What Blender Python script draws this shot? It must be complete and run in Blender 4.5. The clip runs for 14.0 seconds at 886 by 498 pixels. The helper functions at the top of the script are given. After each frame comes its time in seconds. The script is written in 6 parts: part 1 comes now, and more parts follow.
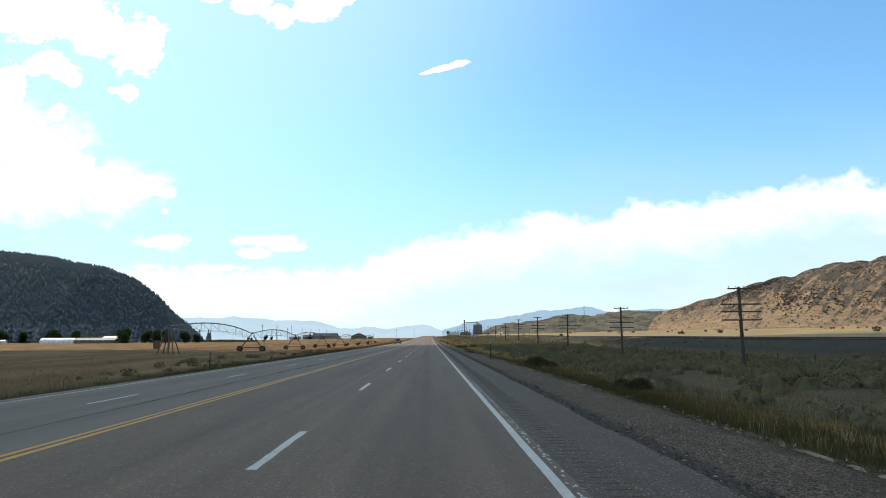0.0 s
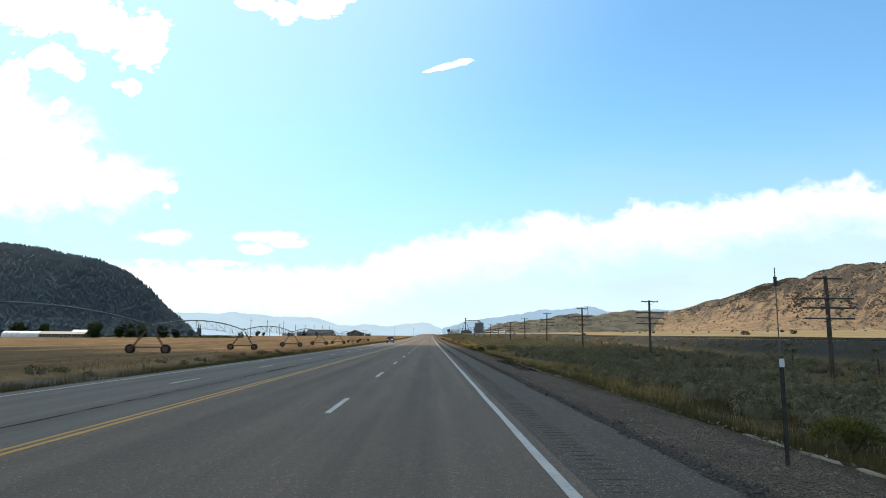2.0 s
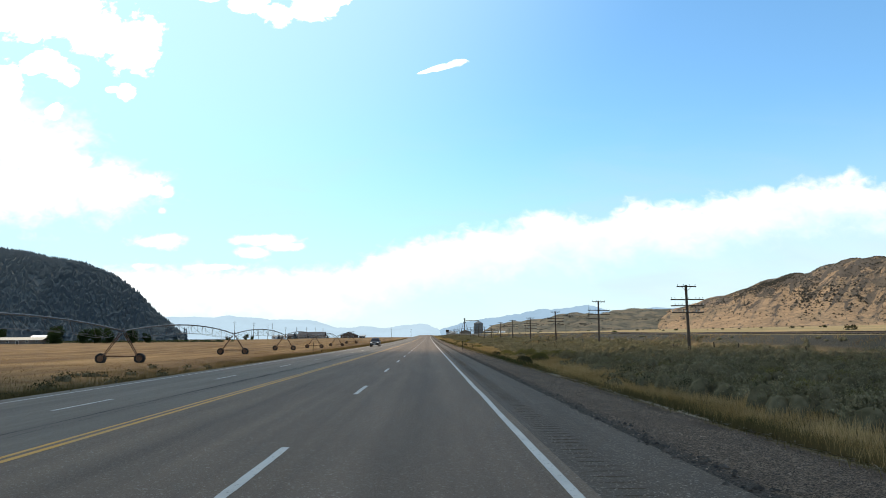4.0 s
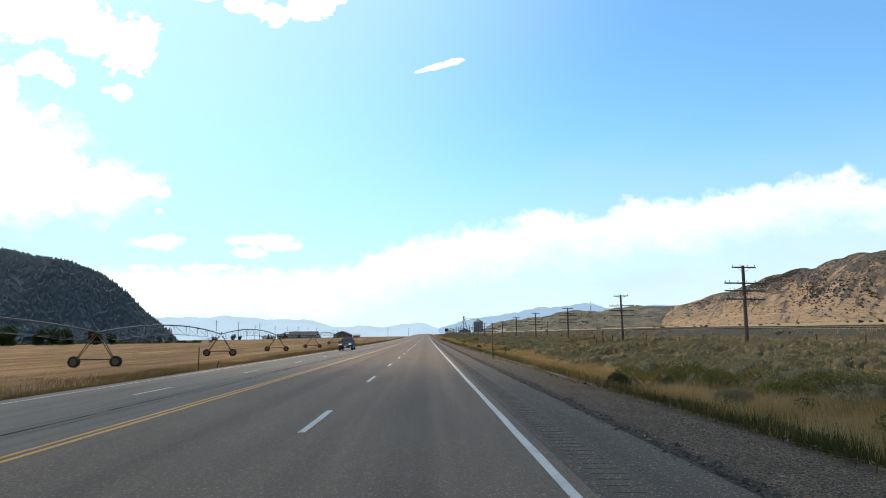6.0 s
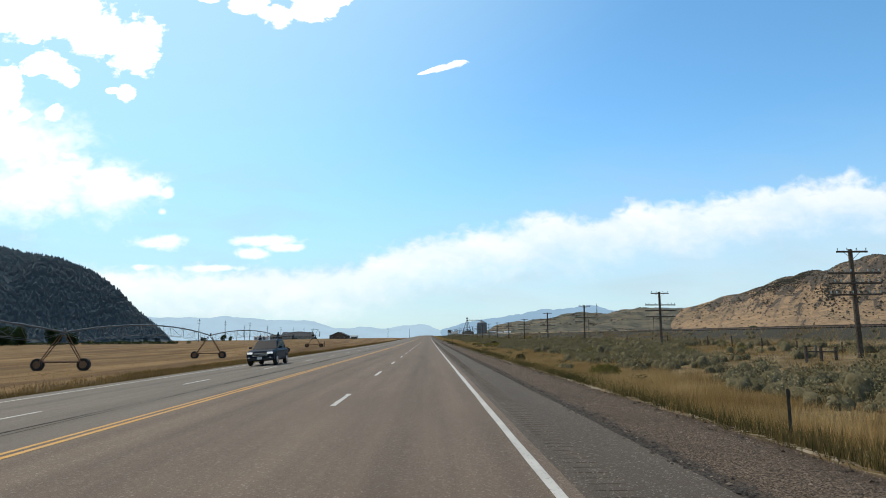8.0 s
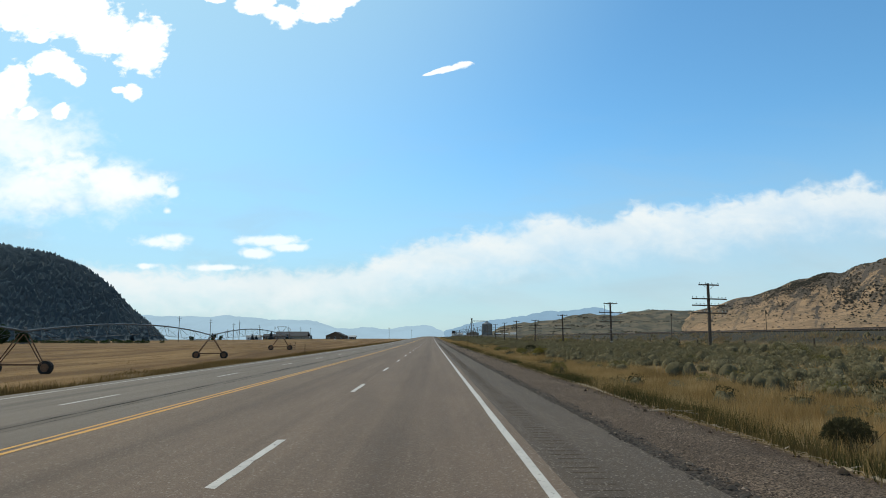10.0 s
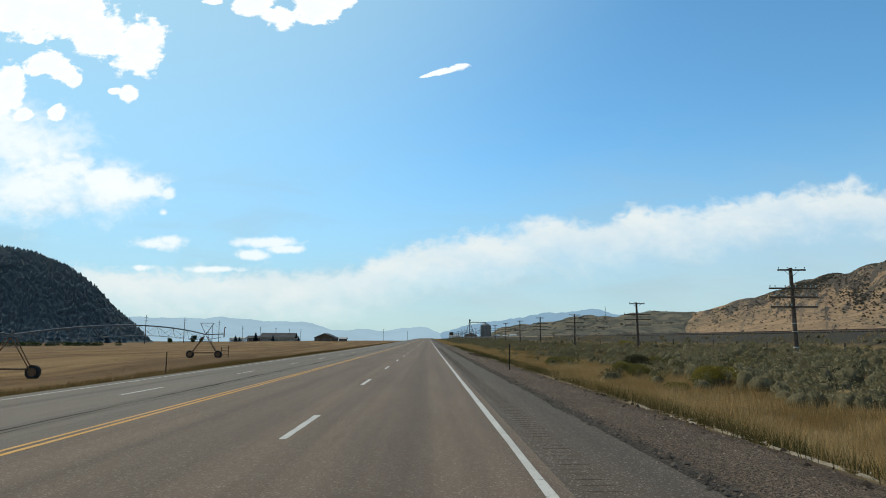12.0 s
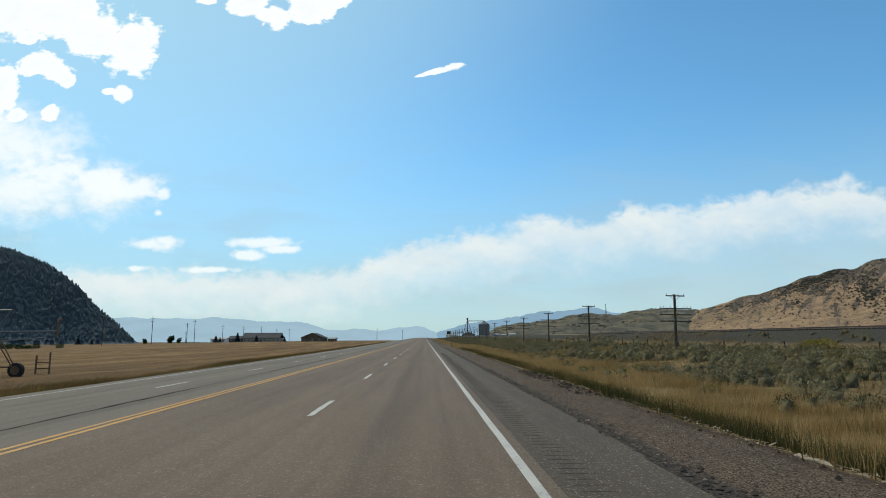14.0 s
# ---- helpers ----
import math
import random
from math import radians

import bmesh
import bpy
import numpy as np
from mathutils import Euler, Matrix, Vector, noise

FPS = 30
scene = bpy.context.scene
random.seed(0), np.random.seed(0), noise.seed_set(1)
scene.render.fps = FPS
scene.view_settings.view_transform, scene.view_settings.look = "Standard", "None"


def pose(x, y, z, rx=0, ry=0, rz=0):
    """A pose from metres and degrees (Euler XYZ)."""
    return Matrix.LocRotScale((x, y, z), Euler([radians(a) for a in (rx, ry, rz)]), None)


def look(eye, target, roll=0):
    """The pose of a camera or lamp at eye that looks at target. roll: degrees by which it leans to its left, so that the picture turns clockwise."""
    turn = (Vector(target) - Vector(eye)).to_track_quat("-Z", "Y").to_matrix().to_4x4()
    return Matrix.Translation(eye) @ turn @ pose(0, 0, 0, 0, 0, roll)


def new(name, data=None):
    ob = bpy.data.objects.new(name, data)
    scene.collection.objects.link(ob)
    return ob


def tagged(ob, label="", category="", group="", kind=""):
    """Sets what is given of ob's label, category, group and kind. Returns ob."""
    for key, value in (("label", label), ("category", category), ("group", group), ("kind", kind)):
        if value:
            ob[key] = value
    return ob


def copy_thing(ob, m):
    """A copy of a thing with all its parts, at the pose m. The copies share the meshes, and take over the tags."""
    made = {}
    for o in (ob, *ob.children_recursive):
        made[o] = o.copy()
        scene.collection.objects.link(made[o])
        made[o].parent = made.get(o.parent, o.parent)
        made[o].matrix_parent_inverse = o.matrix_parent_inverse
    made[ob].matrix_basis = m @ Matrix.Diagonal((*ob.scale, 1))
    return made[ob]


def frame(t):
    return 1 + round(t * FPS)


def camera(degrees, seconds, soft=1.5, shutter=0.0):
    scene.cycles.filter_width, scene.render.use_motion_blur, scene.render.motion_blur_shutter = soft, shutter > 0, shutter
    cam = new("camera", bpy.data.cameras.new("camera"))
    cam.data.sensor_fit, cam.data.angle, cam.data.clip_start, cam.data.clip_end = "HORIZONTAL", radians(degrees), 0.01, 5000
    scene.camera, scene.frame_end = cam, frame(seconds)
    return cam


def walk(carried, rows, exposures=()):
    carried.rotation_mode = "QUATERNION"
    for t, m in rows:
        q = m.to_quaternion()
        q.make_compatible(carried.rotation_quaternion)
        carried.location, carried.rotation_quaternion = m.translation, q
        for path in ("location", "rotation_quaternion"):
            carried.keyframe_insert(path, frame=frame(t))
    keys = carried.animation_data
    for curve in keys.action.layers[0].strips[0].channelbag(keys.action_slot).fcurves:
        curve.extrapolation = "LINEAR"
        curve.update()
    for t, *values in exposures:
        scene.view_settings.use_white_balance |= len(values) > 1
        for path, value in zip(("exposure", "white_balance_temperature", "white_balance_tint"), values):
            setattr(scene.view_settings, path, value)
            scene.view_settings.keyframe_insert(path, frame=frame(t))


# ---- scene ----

# ---------------------------------------------------------------- camera
cam = camera(70.0, 14.0, soft=0.95)
F = 1119.6
EYE = 1.59
# seconds, drift to the side, yaw and pitch steps in steps of 1/1120 of the focal length, roll
TURNS = [
    (0.0, 0.030, 0.0, 0.0, 0.20), (0.5, 0.000, 0.7, -0.5, -0.25), (1.0, 0.000, 0.7, -0.5, 0.00), (1.5, -0.050, 0.0, -1.5, 0.00),
    (2.0, -0.050, 0.0, -3.0, -0.50), (2.5, -0.075, 0.7, -5.0, -0.22), (3.0, -0.090, -0.3, 0.0, 0.05), (4.2, -0.070, -4.0, -1.5, 0.30),
    (5.5, -0.050, -7.0, -2.5, 0.65), (6.0, -0.040, -6.5, -3.0, 0.60), (6.5, -0.030, -3.0, 0.0, 0.20), (7.0, 0.000, -5.3, 0.0, 0.55),
    (7.5, 0.060, -6.5, 0.0, 0.80), (8.0, 0.100, -3.0, 0.0, 0.30), (9.2, 0.150, 0.5, 1.5, 0.00), (10.5, 0.180, 3.3, 3.5, -0.25),
    (11.0, 0.165, 0.3, 7.5, -0.05), (11.5, 0.145, -2.0, 5.5, -0.25), (12.0, 0.145, -3.5, 5.5, -0.20), (12.5, 0.180, -2.0, 5.5, -0.65),
    (13.0, 0.190, -3.7, 3.5, -0.40), (13.5, 0.210, -6.3, 4.5, -0.28), (14.0, 0.205, -10.0, 4.5, 0.10),
]


def road_z(y):
    """Height of the road along the valley: level, then a gentle rise to a far crest."""
    s = np.clip(np.asarray(y, float) - 100.0, 0.0, 370.0)
    return 1.08e-5 * s * s + 0.008 * np.clip(np.asarray(y, float) - 470.0, 0.0, 680.0)


def gone(t):
    return 21.55 * t + 0.05 * t * t


rows = []
for t, side, dx, dy, roll in TURNS:
    y = gone(t)
    yaw = -math.degrees(math.atan((22.0 - dx) / F))
    pitch = math.degrees(math.atan((159.0 + dy) / F))
    rows.append((t, pose(side, y, EYE + float(road_z(y)), 90 + pitch, roll, yaw)))
walk(cam, rows, exposures=[(0.0, 0.24, 7050, 13), (3.0, 0.24, 7050, 13), (6.0, 0.23, 6800, 14), (6.5, 0.20, 6760, 13), (7.2, 0.08, 6710, 12), (8.0, -0.05, 6650, 10), (10.5, -0.27, 6550, 6), (14.0, -0.33, 6550, 5)])


# ---------------------------------------------------------------- world and sun
SUN_AZ = -46.0      # degrees from straight ahead, to the left
SUN_EL = 49.0


class Nodes:
    """Small helper to write shader graphs as expressions."""

    def __init__(self, tree):
        self.t = tree
        tree.nodes.clear()

    def node(self, kind, **props):
        n = self.t.nodes.new(kind)
        for k, v in props.items():
            setattr(n, k, v)
        return n

    def put(self, sock, v):
        if isinstance(v, bpy.types.NodeSocket):
            self.t.links.new(v, sock)
        elif v is not None:
            if sock.type == "RGBA" and len(v) == 3:
                v = (*v, 1.0)
            sock.default_value = v

    def math(self, op, a, b=None, c=None, clamp=False):
        n = self.node("ShaderNodeMath", operation=op, use_clamp=clamp)
        for s, v in zip(n.inputs, (a, b, c)):
            self.put(s, v)
        return n.outputs[0]

    def vec(self, op, a, b=None, out=0):
        n = self.node("ShaderNodeVectorMath", operation=op)
        self.put(n.inputs[0], a)
        if b is not None:
            self.put(n.inputs[1], b)
        return n.outputs[out]

    def step(self, v, lo, hi, a=0.0, b=1.0, smooth=True):
        n = self.node("ShaderNodeMapRange", interpolation_type="SMOOTHSTEP" if smooth else "LINEAR")
        for s, x in zip(n.inputs, (v, lo, hi, a, b)):
            self.put(s, x)
        return n.outputs[0]

    def noise(self, v, scale, detail=4.0, rough=0.55, distort=0.0):
        n = self.node("ShaderNodeTexNoise")
        self.put(n.inputs["Vector"], v)
        n.inputs["Scale"].default_value = scale
        n.inputs["Detail"].default_value = detail
        n.inputs["Roughness"].default_value = rough
        n.inputs["Distortion"].default_value = distort
        return n.outputs["Fac"]

    def cells(self, v, scale):
        n = self.node("ShaderNodeTexVoronoi")
        self.put(n.inputs["Vector"], v)
        n.inputs["Scale"].default_value = scale
        return n.outputs["Color"]

    def mix(self, f, a, b, blend="MIX"):
        n = self.node("ShaderNodeMix", data_type="RGBA", blend_type=blend)
        self.put(n.inputs[0], f)
        self.put(n.inputs[6], a)
        self.put(n.inputs[7], b)
        return n.outputs[2]

    def split(self, v):
        n = self.node("ShaderNodeSeparateXYZ")
        self.put(n.inputs[0], v)
        return n.outputs

    def join(self, x, y, z):
        n = self.node("ShaderNodeCombineXYZ")
        for s, v in zip(n.inputs, (x, y, z)):
            self.put(s, v)
        return n.outputs[0]


def make_world():
    world = bpy.data.worlds.new("sky")
    scene.world = world
    world.use_nodes = True
    g = Nodes(world.node_tree)
    sky = g.node("ShaderNodeTexSky", sky_type="NISHITA", sun_disc=False, sun_elevation=radians(SUN_EL),
                 sun_rotation=radians(SUN_AZ), altitude=1400.0, air_density=1.0, dust_density=1.2, ozone_density=1.6)
    way = g.vec("NORMALIZE", g.node("ShaderNodeTexCoord").outputs["Generated"])
    x, y, z = g.split(way)
    front = g.math("MAXIMUM", y, 0.05)
    u, v = g.math("DIVIDE", x, front), g.math("DIVIDE", z, front)
    # billows: the outline is broken up at three sizes
    flat = g.join(u, g.math("MULTIPLY", v, 1.4), 0.0)
    lump = g.math("SUBTRACT", g.noise(flat, 17.0, 3.0, 0.5, 0.3), 0.5)
    curl = g.math("SUBTRACT", g.noise(flat, 48.0, 4.0, 0.55, 0.4), 0.5)
    puff = g.math("ADD", g.math("MULTIPLY", lump, 0.68), g.math("MULTIPLY", curl, 0.48))
    wisps = g.noise(g.join(u, g.math("MULTIPLY", v, 3.5), 2.0), 5.0, 5.0, 0.55, 0.4)
    # cumulus: centre and half size, in tangents of the bearing and of the height
    def heaps(items):
        most = None
        for cu, cv, ru, rv in items:
            off = g.vec("SUBTRACT", g.join(u, v, 0.0), (cu, cv, 0.0))
            one = g.math("SUBTRACT", 1.0, g.vec("LENGTH", g.vec("MULTIPLY", off, (1 / ru, 1 / rv, 0.0)), out=1))
            most = one if most is None else g.math("MAXIMUM", most, one)
        return most

    field = g.math("ADD", heaps(CUMULUS), g.math("MULTIPLY", puff, 2.2))
    heap = g.step(field, -0.06, 0.18)
    # one thin sliver, thicker at its upper end
    off = g.join(g.math("SUBTRACT", u, 0.021), g.math("SUBTRACT", v, 0.446), 0.0)
    along = g.math("DIVIDE", g.vec("DOT_PRODUCT", off, (0.961, 0.275, 0.0), out=1), 0.046)
    thick = g.step(along, -1.0, 0.7, 0.0018, 0.0095, smooth=False)
    across = g.math("DIVIDE", g.vec("DOT_PRODUCT", off, (-0.275, 0.961, 0.0), out=1), thick)
    lens_shape = g.math("SUBTRACT", 1.0, g.math("ADD", g.math("MULTIPLY", along, along), g.math("MULTIPLY", across, across)))
    sliver = g.step(g.math("ADD", lens_shape, g.math("MULTIPLY", puff, 4.5)), -0.1, 0.5)
    soft = g.step(g.math("ADD", heaps(VEILS), g.math("MULTIPLY", puff, 2.4)), -0.12, 0.70, 0.0, 0.85)
    milky = g.step(g.math("ADD", heaps(MILK), g.math("MULTIPLY", puff, 1.5)), -0.05, 1.0, 0.0, 0.9)
    # the long bank over the far end of the valley: its upper edge climbs to the right
    ramp = g.node("ShaderNodeValToRGB")
    ramp.color_ramp.interpolation = "B_SPLINE"
    g.put(ramp.inputs[0], g.step(u, -1.0, 1.0, smooth=False))
    els = ramp.color_ramp.elements
    for i, (pos, h) in enumerate(BANK):
        e = els[i] if i < 2 else els.new(pos)
        e.position, e.color = pos, (h, h, h, 1.0)
    edge = g.math("ADD", ramp.outputs[0], g.math("MULTIPLY", puff, 0.075))
    streak = g.noise(g.join(g.math("ADD", u, g.math("MULTIPLY", v, 0.8)), g.math("MULTIPLY", v, 2.2), 5.0), 7.0, 5.0, 0.5, 0.5)
    under = g.math("SUBTRACT", edge, v)
    body = g.math("MULTIPLY", g.step(under, 0.015, 0.11, 0.95, 0.18), g.step(streak, 0.3, 0.65, 0.72, 1.03))
    bank = g.math("MULTIPLY", g.step(under, -0.006, 0.024), body)
    veil = g.math("MULTIPLY", g.step(wisps, 0.40, 0.75), g.step(v, 0.45, 0.05, 0.0, 0.35))
    low = g.step(z, 0.34, 0.0, 0.0, 0.78)
    # thin bright haze towards the sun
    sunward = g.vec("DOT_PRODUCT", way, (math.sin(radians(SUN_AZ)) * math.cos(radians(SUN_EL)),
                                         math.cos(radians(SUN_AZ)) * math.cos(radians(SUN_EL)), math.sin(radians(SUN_EL))), out=1)
    milk = g.step(sunward, 0.55, 0.98, 0.0, 0.75)
    blue = g.mix(1.0, sky.outputs[0], (1.18, 1.92, 2.08), "MULTIPLY")
    col = g.mix(milk, blue, (5.7, 8.6, 10.0))
    col = g.mix(veil, col, HAZE)
    col = g.mix(low, col, HAZE)
    col = g.mix(bank, col, CLOUD)
    col = g.mix(milky, col, WHITE)
    col = g.mix(soft, col, WHITE)
    shade = g.step(g.math("ADD", field, g.math("MULTIPLY", puff, 3.0)), 0.0, 1.8, 1.04, 0.96)
    col = g.mix(heap, col, g.mix(1.0, WHITE, g.join(shade, shade, shade), "MULTIPLY"))
    col = g.mix(sliver, col, WHITE)
    # the same broken cumulus overhead and behind
    dome = g.vec("DIVIDE", way, g.join(g.math("ADD", g.math("ABSOLUTE", z), 0.12), g.math("ADD", g.math("ABSOLUTE", z), 0.12), 1.0))
    scatter = g.noise(g.vec("MULTIPLY", dome, (1.0, 1.0, 0.0)), 1.5, 5.0, 0.55, 0.3)
    beyond = g.math("MAXIMUM", g.step(v, 0.66, 0.85), g.math("MAXIMUM", g.step(g.math("ABSOLUTE", u), 0.80, 1.0), g.step(y, 0.25, 0.05)))
    col = g.mix(g.math("MULTIPLY", g.step(scatter, 0.45, 0.57, 0.0, 0.85), beyond), col, (5.6, 5.9, 6.0))
    bg = g.node("ShaderNodeBackground")
    g.put(bg.inputs[0], col)
    bg.inputs[1].default_value = 0.105
    out = g.node("ShaderNodeOutputWorld")
    g.t.links.new(bg.outputs[0], out.inputs[0])


HAZE = (4.8, 6.15, 7.0)
CLOUD = (10.0, 10.5, 10.8)
WHITE = (11.6, 12.0, 12.3)
CUMULUS = [(-0.487, 0.489, 0.05, 0.052), (-0.544, 0.506, 0.056, 0.042), (-0.602, 0.538, 0.074, 0.047), (-0.677, 0.547, 0.084, 0.047), (-0.654, 0.499, 0.018, 0.014),
           (-0.636, 0.448, 0.033, 0.022), (-0.603, 0.439, 0.029, 0.02), (-0.584, 0.425, 0.013, 0.014), (-0.492, 0.401, 0.018, 0.015), (-0.518, 0.405, 0.015, 0.007),
           (-0.693, 0.407, 0.031, 0.045), (-0.608, 0.366, 0.015, 0.018), (-0.66, 0.362, 0.016, 0.011), (-0.366, 0.566, 0.021, 0.008), (-0.295, 0.565, 0.038, 0.022),
           (-0.256, 0.54, 0.032, 0.022), (-0.19, 0.551, 0.049, 0.027), (-0.153, 0.572, 0.032, 0.021)]
VEILS = [(-0.433, 0.153, 0.05, 0.014), (-0.411, 0.157, 0.032, 0.01), (-0.452, 0.114, 0.019, 0.006), (-0.259, 0.156, 0.067, 0.01), (-0.223, 0.145, 0.039, 0.008),
         (-0.285, 0.136, 0.030, 0.010), (-0.337, 0.112, 0.055, 0.006), (-0.456, 0.241, 0.049, 0.022), (-0.418, 0.236, 0.016, 0.013), (-0.424, 0.203, 0.009, 0.007), (-0.52, 0.253, 0.06, 0.024), (-0.60, 0.272, 0.07, 0.03)]
MILK = [(-0.64, 0.24, 0.20, 0.075), (-0.524, 0.240, 0.125, 0.055), (-0.637, 0.31, 0.12, 0.085), (-0.693, 0.33, 0.09, 0.085)]
BANK = [(0.0, 0.13), (0.411, 0.108), (0.447, 0.122), (0.465, 0.146), (0.482, 0.152), (0.51, 0.168), (0.532, 0.176), (0.564, 0.18), (0.578, 0.198), (0.596, 0.2), (0.616, 0.204), (0.624, 0.192),
        (0.647, 0.2), (0.662, 0.218), (0.675, 0.225), (0.689, 0.218), (0.722, 0.224), (0.764, 0.238), (0.797, 0.253), (0.845, 0.263), (0.859, 0.265), (0.877, 0.254), (1.0, 0.22)]
make_world()

sun = new("sun", bpy.data.lights.new("sun", "SUN"))
sun.data.energy, sun.data.angle, sun.data.color = 2.95, radians(0.55), (1.0, 0.90, 0.74)
sun_way = Vector((math.sin(radians(SUN_AZ)) * math.cos(radians(SUN_EL)), math.cos(radians(SUN_AZ)) * math.cos(radians(SUN_EL)), math.sin(radians(SUN_EL))))
sun.matrix_world = look(sun_way * 50, (0, 0, 0))

# ---------------------------------------------------------------- materials
def material(name, build, rough=0.85, metal=0.0, bump=0.0, spec=0.3):
    """build(g, place) gives a colour socket and a height socket (or None)."""
    m = bpy.data.materials.new(name)
    m.use_nodes = True
    g = Nodes(m.node_tree)
    place = g.node("ShaderNodeNewGeometry").outputs["Position"]
    col, height = build(g, place)
    b = g.node("ShaderNodeBsdfPrincipled")
    g.put(b.inputs["Base Color"], col)
    g.put(b.inputs["Roughness"], rough)
    b.inputs["Metallic"].default_value = metal
    b.inputs["Specular IOR Level"].default_value = spec
    if height is not None and bump > 0:
        bp = g.node("ShaderNodeBump")
        bp.inputs["Strength"].default_value = 1.0
        bp.inputs["Distance"].default_value = bump
        g.put(bp.inputs["Height"], height)
        g.t.links.new(bp.outputs[0], b.inputs["Normal"])
    o = g.node("ShaderNodeOutputMaterial")
    g.t.links.new(b.outputs[0], o.inputs[0])
    return m


def speckled(name, a, b, scale, rough=0.85, metal=0.0, bump=0.004, big=0.4, spec=0.3, vary=0.0):
    """Two tones mixed at a fine and a coarse scale."""
    def build(g, place):
        fine = g.noise(place, scale, 5.0, 0.6)
        coarse = g.noise(place, scale * 0.07, 3.0, 0.5)
        f = g.math("ADD", g.math("MULTIPLY", fine, 1.0 - big), g.math("MULTIPLY", coarse, big))
        col = g.mix(g.step(f, 0.33, 0.67), a, b)
        if vary:
            r = g.node("ShaderNodeNewGeometry").outputs["Random Per Island"]
            s = g.step(r, 0.0, 1.0, 1.0 - vary, 1.0 + vary, smooth=False)
            col = g.mix(1.0, col, g.join(s, s, s), "MULTIPLY")
        return col, fine
    return material(name, build, rough, metal, bump, spec)


def leaf_material(name, tones, rough=0.8, through_=0.25, mixed=0.45, crown=0.6, patch_size=0.12):
    """Foliage: tone by island, a little light let through."""
    m = bpy.data.materials.new(name)
    m.use_nodes = True
    g = Nodes(m.node_tree)
    geo = g.node("ShaderNodeNewGeometry")
    r = geo.outputs["Random Per Island"]
    patch = g.noise(geo.outputs["Position"], patch_size, 3.0)
    pick = g.math("ADD", g.math("MULTIPLY", r, mixed), g.math("MULTIPLY", g.step(patch, 0.3, 0.7), 1.0 - mixed))
    ramp = g.node("ShaderNodeValToRGB")
    els = ramp.color_ramp.elements
    for i, c in enumerate(tones):
        e = els[i] if i < 2 else els.new(0.5)
        e.position, e.color = i / (len(tones) - 1), (*c, 1.0)
    g.put(ramp.inputs[0], pick)
    d = g.node("ShaderNodeBsdfDiffuse")
    tr = g.node("ShaderNodeBsdfTranslucent")
    g.put(d.inputs[0], ramp.outputs[0])
    g.put(tr.inputs[0], ramp.outputs[0])
    # many fine blades together shade like the sward that they form
    g.put(d.inputs["Normal"], g.vec("NORMALIZE", g.vec("ADD", geo.outputs["Normal"], (0.0, 0.0, crown / (1.0 - crown)))))
    mx = g.node("ShaderNodeMixShader")
    mx.inputs[0].default_value = through_
    g.t.links.new(d.outputs[0], mx.inputs[1])
    g.t.links.new(tr.outputs[0], mx.inputs[2])
    o = g.node("ShaderNodeOutputMaterial")
    g.t.links.new(mx.outputs[0], o.inputs[0])
    return m


def asphalt(name, dark, light, tracks):
    def build(g, place):
        x, y, z = g.split(place)
        grit = g.noise(place, 95.0, 3.0, 0.7)
        stones = g.node("ShaderNodeTexVoronoi")
        g.put(stones.inputs["Vector"], place)
        stones.inputs["Scale"].default_value = 48.0
        blot = g.noise(g.join(x, g.math("MULTIPLY", y, 0.12), 0.0), 1.1, 5.0, 0.6)
        wear = g.noise(g.join(g.math("MULTIPLY", x, 2.2), g.math("MULTIPLY", y, 0.02), 0.0), 1.0, 3.0)
        col = g.mix(g.step(grit, 0.3, 0.75), dark, light)
        col = g.mix(g.step(stones.outputs["Color"], 0.70, 0.95, 0.0, 0.75), col, (0.28, 0.235, 0.185))
        if tracks:
            old = g.mix(g.step(grit, 0.3, 0.75), (0.100, 0.080, 0.061), (0.205, 0.168, 0.130))
            col = g.mix(g.step(x, -5.85, -5.80), old, col)
        tone = g.math("ADD", g.math("MULTIPLY", blot, 0.45), g.math("MULTIPLY", wear, 0.55))
        s = g.step(tone, 0.25, 0.75, 0.78, 1.22)
        if tracks:
            for c in tracks:
                off = g.math("ABSOLUTE", g.math("SUBTRACT", x, c))
                s = g.math("MULTIPLY", s, g.step(off, 0.15, 0.65, 0.84, 1.0))
        return g.mix(1.0, col, g.join(s, s, s), "MULTIPLY"), g.math("ADD", grit, g.math("MULTIPLY", stones.outputs["Distance"], 0.8))
    return material(name, build, 0.88, 0.0, 0.006, 0.35)


ASPHALT = asphalt("asphalt", (0.097, 0.066, 0.045), (0.201, 0.141, 0.096), (-0.35, -4.0, -7.6, -11.2))
SHOULDER = asphalt("shoulder_asphalt", (0.052, 0.037, 0.025), (0.112, 0.082, 0.055), ())


def paint(name, colour, worn):
    def build(g, place):
        chips = g.noise(place, 14.0, 6.0, 0.7)
        dirt = g.noise(place, 1.2, 4.0)
        col = g.mix(g.step(chips, 0.56, 0.68, 0.0, worn), colour, (0.10, 0.095, 0.088))
        return g.mix(g.step(dirt, 0.35, 0.75, 0.0, 0.30), col, (0.22, 0.20, 0.18)), chips
    return material(name, build, 0.7, 0.0, 0.002, 0.3)


WHITE_PAINT = paint("white_road_paint", (0.52, 0.49, 0.44), 0.85)
YELLOW_PAINT = paint("yellow_road_paint", (0.56, 0.27, 0.028), 0.6)
TAR = speckled("tar_seal", (0.022, 0.019, 0.016), (0.05, 0.043, 0.036), 30.0, 0.95, 0, 0.002, 0.4, 0.05)


